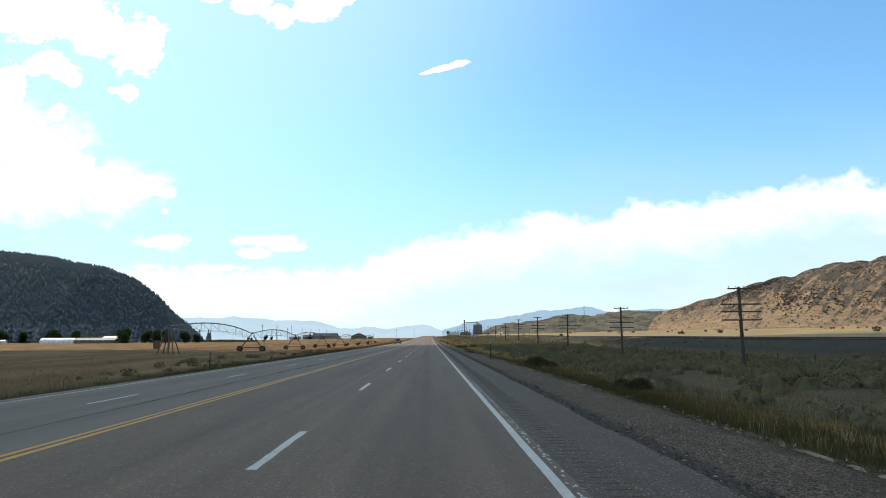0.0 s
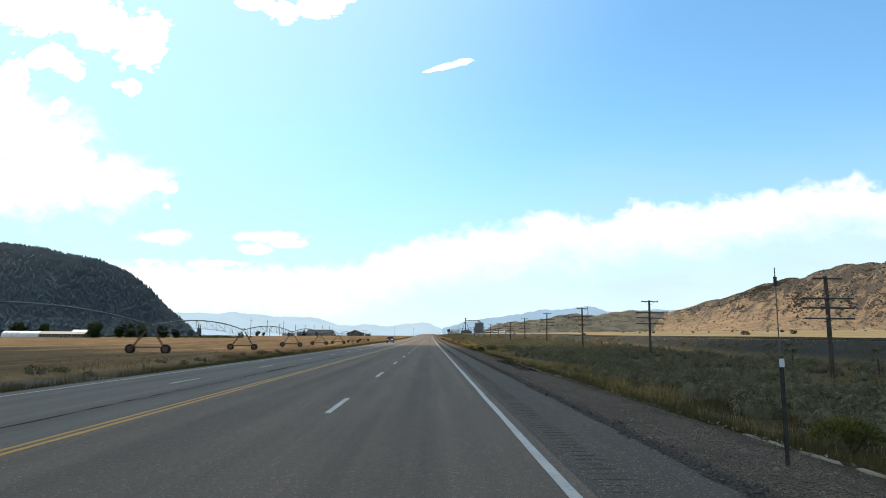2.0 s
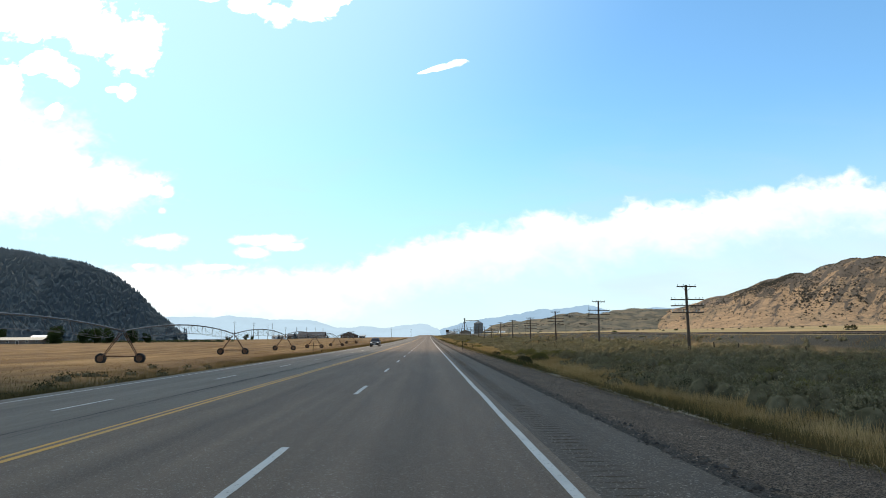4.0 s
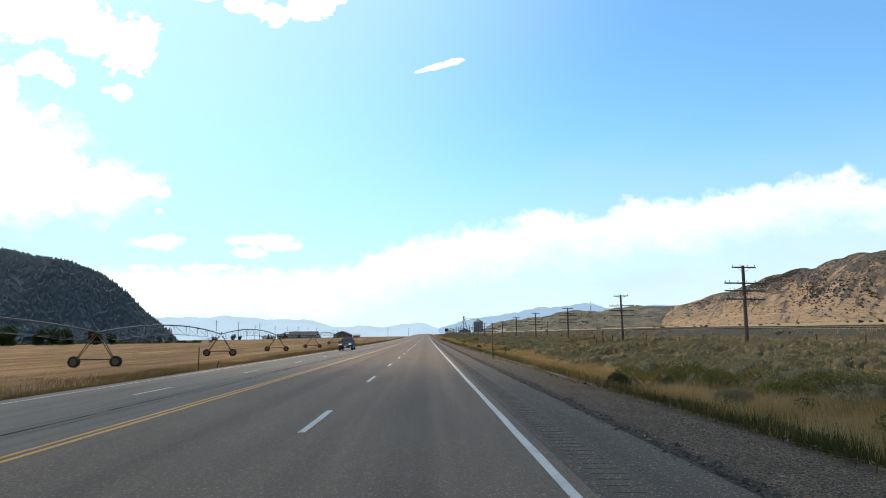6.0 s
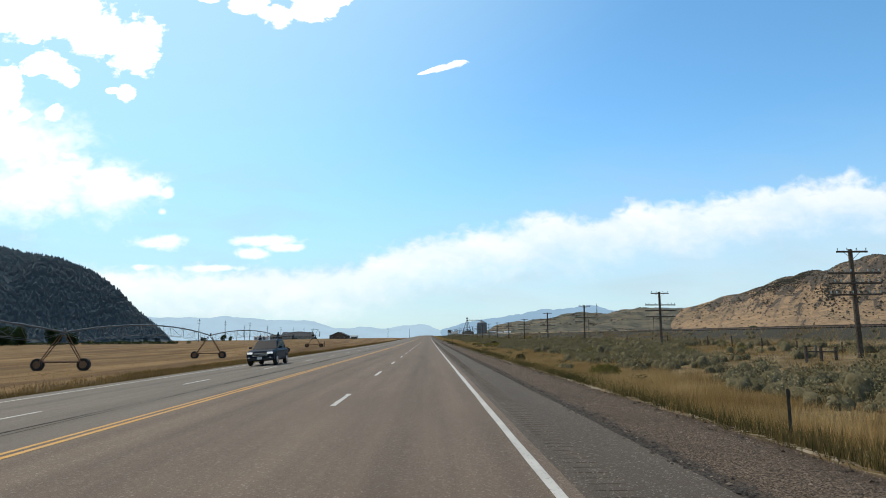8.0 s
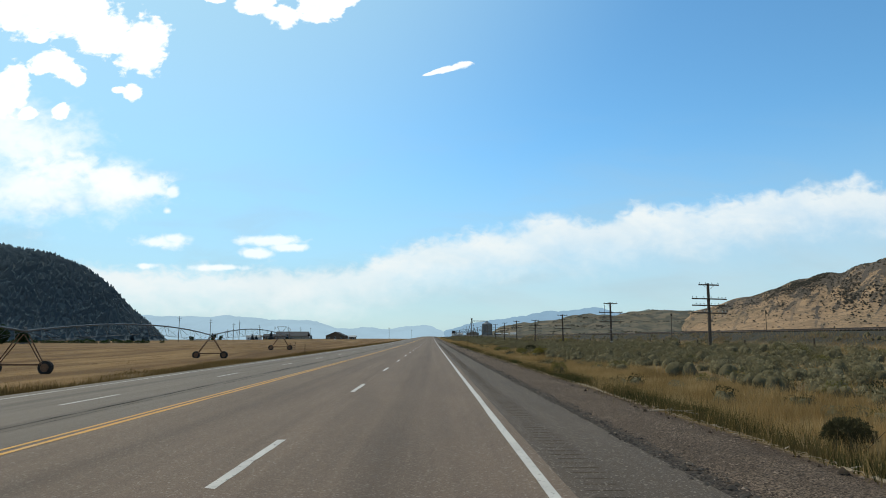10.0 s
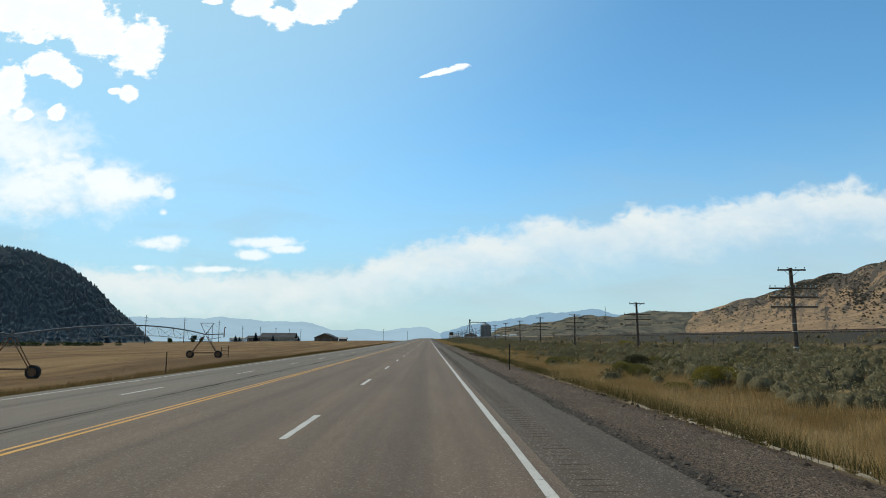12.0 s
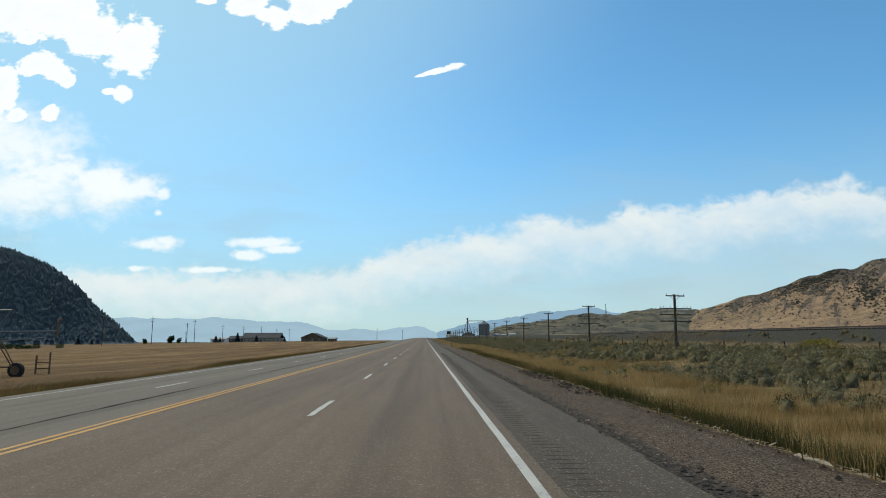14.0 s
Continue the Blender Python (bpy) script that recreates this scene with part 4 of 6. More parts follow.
# the verge between the far lanes and the field
n = 42000
x, y = rng.uniform(-23.5, -14.5, n), rng.uniform(5, 560, n)
keep = np.clip(patchy(x, y, 5.0, 7) * 1.2, 0.1, 1) * np.interp(x, [-23.5, -20, -15.4, -14.5], [0.25, 1, 0.9, 0.15])
x, y = thin_out(x, y, keep, rng)
VERGE_GRASS = leaf_material("verge_grass_blades", [(0.12, 0.086, 0.036), (0.20, 0.138, 0.057), (0.29, 0.195, 0.082)], through_=0.25, mixed=0.2, crown=0.82)
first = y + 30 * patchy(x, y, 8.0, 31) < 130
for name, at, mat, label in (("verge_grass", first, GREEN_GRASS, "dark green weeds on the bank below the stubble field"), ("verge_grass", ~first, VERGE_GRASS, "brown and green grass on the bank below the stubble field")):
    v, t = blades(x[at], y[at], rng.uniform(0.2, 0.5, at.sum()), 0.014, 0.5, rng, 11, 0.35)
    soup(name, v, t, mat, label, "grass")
# stubble
n = 15000
x, y = -22 - 72 * rng.uniform(0, 1, n) ** 1.4, rng.uniform(20, 620, n)
v, t = blades(x, y, rng.uniform(0.06, 0.15, n), 0.02, 0.4, rng, 7, 0.5)
soup("stubble", v, t, leaf_material("cut_stubble", [(0.108, 0.062, 0.026), (0.175, 0.105, 0.043), (0.26, 0.162, 0.070)], through_=0.25, mixed=0.3), "cut golden stubble across the hay field", "stubble")


def bushes(centres, radii, heights, leaf, count, rng, core=True, dense=1.0):
    """Loose brush: small leaves in two or three leaning lobes round each root."""
    n = len(centres)
    lobes = 3
    off = rng.normal(0, 0.42, (n, lobes, 2)) * radii[:, None, None]
    c = np.repeat(np.concatenate([centres[:, None, :] + off, (heights[:, None] * rng.uniform(0.32, 0.55, (n, lobes)))[..., None]], 2), count // lobes, 1)
    m = c.shape[1]
    d = rng.normal(0, 1, (n, m, 3))
    d /= np.linalg.norm(d, axis=2, keepdims=True)
    d[..., 2] = np.abs(d[..., 2]) * 1.1 - 0.25
    r = rng.uniform(0.45, 1.12, (n, m, 1)) ** 0.5
    p = c + d * r * np.stack([radii * 0.72, radii * 0.72, heights * 0.55], 1)[:, None, :]
    base = ground_z(centres[:, 0], centres[:, 1])
    p[..., 2] = np.maximum(p[..., 2], 0.02) + base[:, None]
    p = p.reshape(-1, 3)
    k = len(p)
    size = leaf * np.repeat(np.minimum(radii / 0.55, 1.35), m)[:, None] * rng.uniform(0.6, 1.5, (k, 1))
    # slim leaves that point outwards and up
    way = d.reshape(-1, 3) * [0.7, 0.7, 0.5] + [0.0, 0.0, 0.55] + rng.normal(0, 0.55, (k, 3))
    way /= np.linalg.norm(way, axis=1, keepdims=True)
    side = np.cross(way, rng.normal(0, 1, (k, 3)))
    side /= np.linalg.norm(side, axis=1, keepdims=True) + 1e-6
    v = np.stack([p - side * size * 0.62, p + side * size * 0.62, p + way * size * 1.9], 1).reshape(-1, 3)
    # the close inner mass of twigs of each lobe: a lumpy dome
    root = np.concatenate([centres[:, None, :] + off, np.repeat(base[:, None, None], lobes, 1)], 2).reshape(-1, 3)
    q = len(root)
    rr = np.repeat(radii, lobes)[:, None] * 0.50
    hh = (np.repeat(heights, lobes) * rng.uniform(0.5, 0.72, q))[:, None]
    seg = 6
    ang = np.arange(seg)[None] * 2 * np.pi / seg + rng.uniform(0, 6, (q, 1))
    rings = []
    for f, up in ((1.0, -0.05), (1.0, 0.40), (0.6, 0.85)):
        w = rr * f * dense * rng.uniform(0.6, 1.25, (q, seg))
        rings.append(np.stack([root[:, :1] + w * np.cos(ang), root[:, 1:2] + w * np.sin(ang), root[:, 2:] + hh * up * rng.uniform(0.85, 1.15, (q, seg))], 2))
    tip = root + np.concatenate([rng.normal(0, 0.05, (q, 2)), hh], 1)
    dome = np.concatenate(rings + [tip[:, None]], 1)
    j = np.arange(seg)
    i = (j + 1) % seg
    f = np.concatenate([np.stack([j, i, i + seg], 1), np.stack([j, i + seg, j + seg], 1), np.stack([j + seg, i + seg, i + 2 * seg], 1),
                        np.stack([j + seg, i + 2 * seg, j + 2 * seg], 1), np.stack([j + 2 * seg, i + 2 * seg, np.full(seg, 3 * seg)], 1)])
    f = (np.arange(q)[:, None, None] * (3 * seg + 1) + f[None]).reshape(-1, 3) + 3 * k
    if not core:
        return v, np.arange(3 * k).reshape(-1, 3), k
    return np.concatenate([v, dome.reshape(-1, 3)]), np.concatenate([np.arange(3 * k).reshape(-1, 3), f]), k


def brush_field(name, n, x0, x1, y0, y1, rad, leaf, count, mat, label, seed, prefer=None):
    r = np.random.RandomState(seed)
    x, y = r.uniform(x0, x1, n), r.uniform(y0, y1, n)
    if prefer is not None:
        x, y = thin_out(x, y, prefer(x, y), r)
    c = np.stack([x, y], 1)
    q = r.uniform(*rad, len(x)) * (0.75 + 0.5 * r.uniform(0, 1, len(x)))
    v, t, k = bushes(c, q, q * r.uniform(0.85, 1.35, len(x)), leaf, count, r, count > 40)
    return soup(name, v, t, mat, label, "shrubs", inner=TWIGS, inner_from=k)


near = lambda s, a: (lambda x, y: np.clip((patchy(x, y, s, a) - 0.12) * 2.2, 0, 1))
inland = lambda f: (lambda x, y: f(x, y) * np.clip((x - np.interp(y, [175, 225], [10.2, 12.6])) / 1.6, 0.08, 1) * np.interp(x, [27, 32.5], [1.0, 0.55]) * np.where((x > 17.0) & (x < 25.0) & (y > 202.0) & (y < 213.0), 0.06, 1.0))
brush_field("sagebrush", 3400, 10.5, 32.5, 8, 345, (0.44, 0.92), 0.031, 270, SAGE, "grey-green sagebrush between the road and the railway", 61, inland(near(5.0, 62)))
brush_field("sagebrush", 1000, 10.5, 32.5, 345, 470, (0.40, 0.80), 0.045, 120, SAGE, "grey-green sagebrush between the road and the railway", 63, inland(near(5.0, 62)))
brush_field("far_sagebrush", 2200, 10.0, 33.0, 470, 900, (0.5, 1.0), 0.12, 27, SAGE, "distant grey sagebrush beside the railway", 64)
brush_field("rabbitbrush", 600, 10.5, 34.0, 5, 470, (0.35, 0.72), 0.028, 230, GREEN_BUSH, "yellow-green rabbitbrush among the sage", 65, near(9.0, 66))
brush_field("dark_brush", 430, 9.0, 34.0, 2, 420, (0.3, 0.65), 0.030, 220, DARK_BUSH, "dark brown-green brush among the sage", 67, near(7.0, 68))
brush_field("bank_brush", 600, 32.5, 37.5, 10, 470, (0.2, 0.45), 0.04, 60, SAGE, "low sage creeping up the railway bank", 72, near(4.0, 74))
brush_field("plain_brush", 90, 60, 420, 30, 1000, (0.5, 1.0), 0.16, 60, DARK_BUSH, "scattered dark brush on the plain behind the railway", 69, near(40, 70))
brush_field("field_hedge", 260, -430, -150, 556, 592, (1.0, 1.9), 0.16, 90, LEAVES, "dark hedge of brush at the far end of the field", 76)
brush_field("verge_brush", 46, -24, -15.8, 30, 150, (0.25, 0.55), 0.05, 110, DARK_BUSH, "low dark brush on the bank below the field", 71)


def brush_stuff_grass():
    """Dry tufts between the sage bushes."""
    r = np.random.RandomState(73)
    n = 34000
    x, y = r.uniform(11, 38.0, n), r.uniform(4, 470, n)
    x, y = thin_out(x, y, np.clip(0.85 - patchy(x, y, 5.0, 62) * 0.8, 0.05, 1) * (0.35 + 0.65 * (patchy(x, y, 9.0, 75) > 0.5)) * np.interp(y, [70, 135], [0.4, 1.0]), r)
    v, t = blades(x, y, r.uniform(0.2, 0.5, len(x)), 0.014, 0.6, r, 15, 0.35)
    soup("brush_grass", v, t, leaf_material("brush_grass_blades", [(0.20, 0.132, 0.052), (0.34, 0.225, 0.09), (0.46, 0.315, 0.14)], through_=0.25, mixed=0.15, crown=0.7), "dry brown grass tufts among the sagebrush", "grass")


brush_stuff_grass()


# loose stones on the gravel verge
def stones(name, n, x0, x1, y0, y1, size, mat, label, seed):
    r = np.random.RandomState(seed)
    x, y = r.uniform(x0, x1, n), r.uniform(y0, y1, n)
    s = size * np.minimum(r.lognormal(0, 0.45, n), 2.4)
    z = ground_z(x, y) + s * 0.25
    o = np.array([[1, 0, 0], [0, 1, 0], [-1, 0, 0], [0, -1, 0], [0, 0, 0.75], [0, 0, -0.5]])
    v = o[None] * s[:, None, None] * r.uniform(0.55, 1.25, (n, 6, 1))
    a = r.uniform(0, 6.28, n)
    c, q = np.cos(a)[:, None], np.sin(a)[:, None]
    v = np.stack([v[..., 0] * c - v[..., 1] * q + x[:, None], v[..., 0] * q + v[..., 1] * c + y[:, None], v[..., 2] + z[:, None]], 2)
    f = np.array([[0, 1, 4], [1, 2, 4], [2, 3, 4], [3, 0, 4]])
    return soup(name, v.reshape(-1, 3), (np.arange(n)[:, None, None] * 6 + f[None]).reshape(-1, 3), mat, label, "gravel")


PEBBLE = speckled("pebbles", (0.060, 0.045, 0.033), (0.212, 0.162, 0.122), 6.0, 0.9, 0, 0.0, 0.3, 0.2, 0.6)
CRUMB = speckled("asphalt_crumbs", (0.028, 0.024, 0.021), (0.085, 0.072, 0.060), 8.0, 0.9, 0, 0.0, 0.3, 0.2, 0.5)
stones("gravel_stones", 62000, 3.35, 6.0, 0, 345, 0.0135, PEBBLE, "loose grey-brown gravel on the roadside verge", 81)
stones("gravel_stones", 9000, 3.2, 3.7, 0, 345, 0.026, CRUMB, "coarse stones along the broken edge of the asphalt", 82)
stones("gravel_stones", 5000, -15.4, -14.1, 10, 345, 0.02, PEBBLE, "gravel at the edge of the far lanes", 83)

CLOD = speckled("dark_soil_clods", (0.020, 0.015, 0.011), (0.060, 0.045, 0.033), 5.0, 0.95, 0, 0.0, 0.3, 0.1, 0.5)
stones("dirt_clods", 420, 4.8, 6.1, 77, 92, 0.055, CLOD, "churned dark clods of soil on the gravel verge", 84)
stones("dirt_clods", 300, 4.9, 6.0, 331, 346, 0.055, CLOD, "churned dark clods of soil on the gravel verge", 85)
stones("dirt_clods", 500, 5.3, 6.1, 150, 330, 0.04, CLOD, "scattered clods of soil along the edge of the gravel", 86)


def dead_branch(x, y, turn):
    ob = thing("dead_branch", "bleached bare branch lying on the gravel edge", "branch", at=pose(x, y, float(ground_z(x, y)) + 0.03, 0, 0, turn))
    bm = bmesh.new()
    bend = [(-0.62, 0.0, 0.0), (-0.2, 0.07, 0.05), (0.25, 0.03, 0.06), (0.7, -0.12, 0.02)]
    for k, (a, b) in enumerate(zip(bend, bend[1:])):
        rod(bm, a, b, 0.028 - 0.006 * k, 0.022 - 0.006 * k, 7)
    part("stem", bm, DEAD, ob)
    for a, b in (((-0.2, 0.07, 0.05), (-0.02, 0.30, 0.10)), ((0.25, 0.03, 0.06), (0.48, 0.20, 0.08))):
        bm = bmesh.new()
        rod(bm, a, b, 0.012, 0.005, 5)
        part("twig", bm, DEAD, ob)


dead_branch(6.1, 236.4, -38)

# ---------------------------------------------------------------- woods
def conifers(x, y, z, h, rng, tiers=3, sides=6):
    """Ragged tiers of boughs, uneven from tree to tree."""
    n = len(x)
    vs, ts = [], []
    k = 0
    for i in range(tiers):
        f0, f1 = 0.06 + 0.30 * i, 0.50 + 0.25 * i
        a = np.arange(sides)[None] * 2 * np.pi / sides + rng.uniform(0, 6, (n, 1))
        r = h[:, None] * (0.29 - 0.07 * i) * rng.uniform(0.65, 1.25, (n, sides))
        ring = np.stack([x[:, None] + r * np.cos(a), y[:, None] + r * np.sin(a), z[:, None] + h[:, None] * (f0 + rng.uniform(-0.05, 0.05, (n, sides)))], 2)
        tip = np.stack([x + rng.normal(0, 0.01, n) * h, y, z + h * f1], 1)[:, None]
        v = np.concatenate([ring, tip], 1)
        vs.append(v.reshape(-1, 3))
        j = np.arange(sides)
        f = np.stack([j, (j + 1) % sides, np.full(sides, sides)], 1)
        ts.append((np.arange(n)[:, None, None] * (sides + 1) + f[None] + k).reshape(-1, 3))
        k += n * (sides + 1)
    return np.concatenate(vs), np.concatenate(ts)


rng = np.random.RandomState(91)
n = 50000
x, y = rng.uniform(-1150, -500, n), rng.uniform(720, 1500, n)
z = wooded_z(x, y)
k = (z > 3) & (x > -0.74 * y - 30) & (rng.uniform(0, 1, n) < np.clip(0.72 + 0.5 * patchy(x, y, 45, 92), 0, 1))
x, y, z = x[k], y[k], z[k]
v, t = conifers(x, y, z - 2.5, 3.8 + 3.6 * np.clip(rng.lognormal(0, 0.45, len(x)), 0.4, 2.3) * (0.7 + 0.6 * patchy(x, y, 30, 93)), rng)
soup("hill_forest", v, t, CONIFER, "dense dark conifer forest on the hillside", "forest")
n = 700
x = rng.uniform(-900, -330, n)
y = 560 + 420 * rng.uniform(0, 1, n) ** 1.5 - 0.12 * (x + 250)
z = ground_z(x, y)
v, t = conifers(x, y, z - 0.3, rng.uniform(6, 17, n), rng, 4, 7)
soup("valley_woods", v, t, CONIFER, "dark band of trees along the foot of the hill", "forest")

rng = np.random.RandomState(95)
n = 90000
x, y = rng.uniform(520, 2300, n), rng.uniform(1150, 1950, n)
z = dry_z(x, y)
high = np.clip((z - 12) / 95.0, 0, 1)
fan = 1500.0 * x / y - 0.7 * z
clump = 0.45 * lumps(fan, z, 60, 96) + 0.40 * lumps(fan, z, 24, 98) + 0.30 * lumps(fan, z, 10, 99)
k = rng.uniform(0, 1, n) < np.clip(0.004 + 0.95 * np.power(high, 1.4) * np.clip(clump * 1.5 - 0.05, 0, 0.7) + 0.13 * high, 0, 1)
x, y, z = x[k], y[k], z[k]
SCRUB = leaf_material("juniper_scrub", [(0.026, 0.026, 0.022), (0.042, 0.040, 0.033), (0.065, 0.058, 0.046)], through_=0.0, crown=0.3)


def scrub(name, x, y, z, r, rng, label):
    """Low rounded bushes, a few faces each."""
    n = len(x)
    o = np.array([[1, 0, 0.2], [0.3, 0.95, 0.25], [-0.8, 0.6, 0.2], [-0.8, -0.6, 0.25], [0.3, -0.95, 0.2], [0, 0, 1.0], [0.25, 0.2, 0.8]])
    v = o[None] * r[:, None, None] * rng.uniform(0.6, 1.25, (n, 7, 1)) + np.stack([x, y, z - 0.4], 1)[:, None]
    f = np.array([[0, 1, 6], [1, 2, 5], [2, 3, 5], [3, 4, 5], [4, 0, 6], [1, 5, 6], [4, 6, 5]])
    soup(name, v.reshape(-1, 3), (np.arange(n)[:, None, None] * 7 + f[None]).reshape(-1, 3), SCRUB, label, "shrubs")


scrub("hill_scrub", x, y, z, rng.uniform(0.8, 2.9, len(x)) * (1.0 + 0.4 * (patchy(x, y, 40, 97) > 0.6)), rng, "dark juniper scrub scattered over the bare hillside")
n = 16000
x, y = rng.uniform(150, 1000, n), rng.uniform(1500, 2150, n)
fan = 1500.0 * x / y
k = rng.uniform(0, 1, n) < np.clip(0.06 + 0.9 * (0.5 * lumps(fan, y, 40, 101) + 0.5 * lumps(fan, y, 15, 102) - 0.15), 0, 1)
x, y = x[k], y[k]
scrub("hill_scrub", x, y, low_z(x, y), rng.uniform(1.2, 3.4, len(x)), rng, "dark scrub on the low grey-green hill")

# ---------------------------------------------------------------- railway
RAIL_X = 41.0
RAIL_STEEL = speckled("rail_steel", (0.05, 0.035, 0.028), (0.12, 0.09, 0.075), 6.0, 0.55, 0.5, 0.001)
TIE = speckled("creosoted_ties", (0.03, 0.025, 0.02), (0.075, 0.06, 0.048), 5.0, 0.9, 0, 0.006)


def railway():
    track = thing("railway_track", "single rusty railway track on a grey ballast bank", "railway", kind="structure")
    ys = np.arange(-60, 1300, 20.0)
    for s in (-0.76, 0.76):
        bm = bmesh.new()
        prof = [(-0.07, 0.0), (0.07, 0.0), (0.02, 0.04), (0.02, 0.12), (0.036, 0.13), (0.036, 0.17), (-0.036, 0.17), (-0.036, 0.13), (-0.02, 0.12), (-0.02, 0.04)]
        rings = []
        for y in ys:
            z = float(ground_z(RAIL_X, y)) + 0.17
            rings.append([bm.verts.new((RAIL_X + s + px, y, z + pz)) for px, pz in prof])
        for a, b in zip(rings, rings[1:]):
            for i in range(len(prof)):
                j = (i + 1) % len(prof)
                bm.faces.new((a[i], a[j], b[j], b[i]))
        part("rail", bm, RAIL_STEEL, track)
    n = 820
    y = -40 + np.arange(n) * 0.62
    z = ground_z(np.full(n, RAIL_X), y) + 0.05
    o = np.array([[-1.3, -0.11, 0], [1.3, -0.11, 0], [1.3, 0.11, 0], [-1.3, 0.11, 0], [-1.3, -0.11, 0.12], [1.3, -0.11, 0.12], [1.3, 0.11, 0.12], [-1.3, 0.11, 0.12]])
    v = o[None] + np.stack([np.full(n, RAIL_X), y, z], 1)[:, None]
    f = np.array([[4, 5, 6], [4, 6, 7], [0, 1, 5], [0, 5, 4], [2, 3, 7], [2, 7, 6], [1, 2, 6], [1, 6, 5], [3, 0, 4], [3, 4, 7]])
    soup("railway_ties", v.reshape(-1, 3), (np.arange(n)[:, None, None] * 8 + f[None]).reshape(-1, 3), TIE, "dark creosoted wooden ties under the rails", "railway ties")


railway()

# ---------------------------------------------------------------- roadside posts
POST_STEEL = speckled("dark_post_steel", (0.028, 0.024, 0.020), (0.07, 0.058, 0.046), 10.0, 0.8, 0.2, 0.001)
REFLECT = material("white_reflector", lambda g, p: ((0.70, 0.70, 0.68), None), 0.35, 0, 0, 0.5)


def delineator(x, y, height, rod_up=0.0, lean=0.0, white=False, label="dark steel delineator post on the gravel verge"):
    post = thing("delineator_post", label, "roadside post", "delineator posts", at=pose(x, y, float(ground_z(x, y)), 0, lean, random.uniform(-8, 8)))
    bm = bmesh.new()
    box(bm, (0.065, 0.012, height + 0.3), (0, 0, height / 2 - 0.15), 0.002)
    box(bm, (0.022, 0.03, height + 0.3), (0, 0.018, height / 2 - 0.15), 0.003)
    part("stake", bm, POST_STEEL, post)
    bm = bmesh.new()
    box(bm, (0.075, 0.008, 0.12), (0, -0.012, height - 0.09), 0.006)
    part("reflector", bm, REFLECT if white else POST_STEEL, post)
    if rod_up:
        bm = bmesh.new()
        rod(bm, (0.01, 0.04, height - 0.5), (0.01, 0.04, height + rod_up), 0.009, 0.007, 6)
        flag = part("snow_rod", bm, GREY_WOOD, post, "thin tall snow marker rod")
        bm = bmesh.new()
        box(bm, (0.05, 0.02, 0.13), (0.01, 0.04, height + rod_up - 0.20), 0.005)
        part("marker", bm, POST_STEEL, flag)


delineator(4.95, 52.35, 1.5, 1.28, white=True, label="delineator post with a tall thin snow marker rod")
delineator(4.75, 177.5, 1.25, 1.35, label="delineator post with a tall thin snow marker rod")
delineator(4.8, 302.5, 1.45)
delineator(6.9, 187.7, 1.0, label="thin short steel stake in the dry grass")
delineator(5.0, 425.0, 1.3)
delineator(-16.0, 47.0, 1.45, label="dark steel delineator post on the bank")
delineator(-16.2, 177.0, 1.7, label="dark steel delineator post on the bank")
delineator(-15.4, 178.5, 0.55, lean=14, label="short leaning stake stump on the bank")
delineator(-17.3, 309.0, 1.6, label="dark steel delineator post on the bank")

# ---------------------------------------------------------------- fence along the railway
def fence():
    r = random.Random(5)
    wire_fence = thing("wire_fence", "old dark wooden post and wire fence with leaning posts", "fence")
    tops = []
    y = 22.0
    while y < 460:
        x = 29.0 + r.uniform(-0.15, 0.15)
        z = float(ground_z(x, y))
        lean = Vector((r.uniform(-0.12, 0.12), r.uniform(-0.1, 0.1), r.uniform(0.75, 1.15)))
        bm = bmesh.new()
        rod(bm, (x, y, z - 0.3), Vector((x, y, z)) + lean, 0.07, 0.055, 7)
        part("post", bm, WOOD_POLE, wire_fence)
        tops.append((x, y, z))
        y += r.choice([5.0, 5.2, 5.4, 10.4])
    for h in (0.3, 0.52, 0.72):
        bm = bmesh.new()
        for (xa, ya, za), (xb, yb, zb) in zip(tops, tops[1:]):
            rod(bm, (xa - 0.06, ya, za + h), (xb - 0.06, yb, zb + h), 0.005, 0.005, 3)
        part("wire", bm, RUST_STEEL, wire_fence)


fence()


def broken_post(x, y, lean, height):
    ob = thing("fence_post", "leaning broken wooden fence post in the brush", "fence post", "loose posts in the brush", at=pose(x, y, float(ground_z(x, y)) - 0.1, lean, lean * 0.6, 20))
    bm = bmesh.new()
    rod(bm, (0, 0, 0), (0, 0, height), 0.09, 0.075, 8)
    part("stake", bm, GREY_WOOD, ob)


broken_post(27.2, 43.0, 34, 1.3)
broken_post(24.2, 215.0, 2, 0.8)
broken_post(24.0, 186.0, -3, 1.2)


def brace_rail(x, y):
    ob = thing("fence_brace", "low dark wooden fence brace of posts and a rail", "fence brace", at=pose(x, y, float(ground_z(x, y)), 0, 0, 8))
    for k in (-0.95, 0.0, 0.95):
        bm = bmesh.new()
        rod(bm, (k, 0, -0.3), (k, 0, 0.85 if k < 0.5 else 0.78), 0.09, 0.08, 8)
        part("post", bm, WOOD_POLE, ob)
    bm = bmesh.new()
    rod(bm, (-0.95, 0, 0.55), (0.95, 0, 0.52), 0.045, 0.045, 7)
    part("rail", bm, WOOD_POLE, ob)


brace_rail(22.3, 211.4)


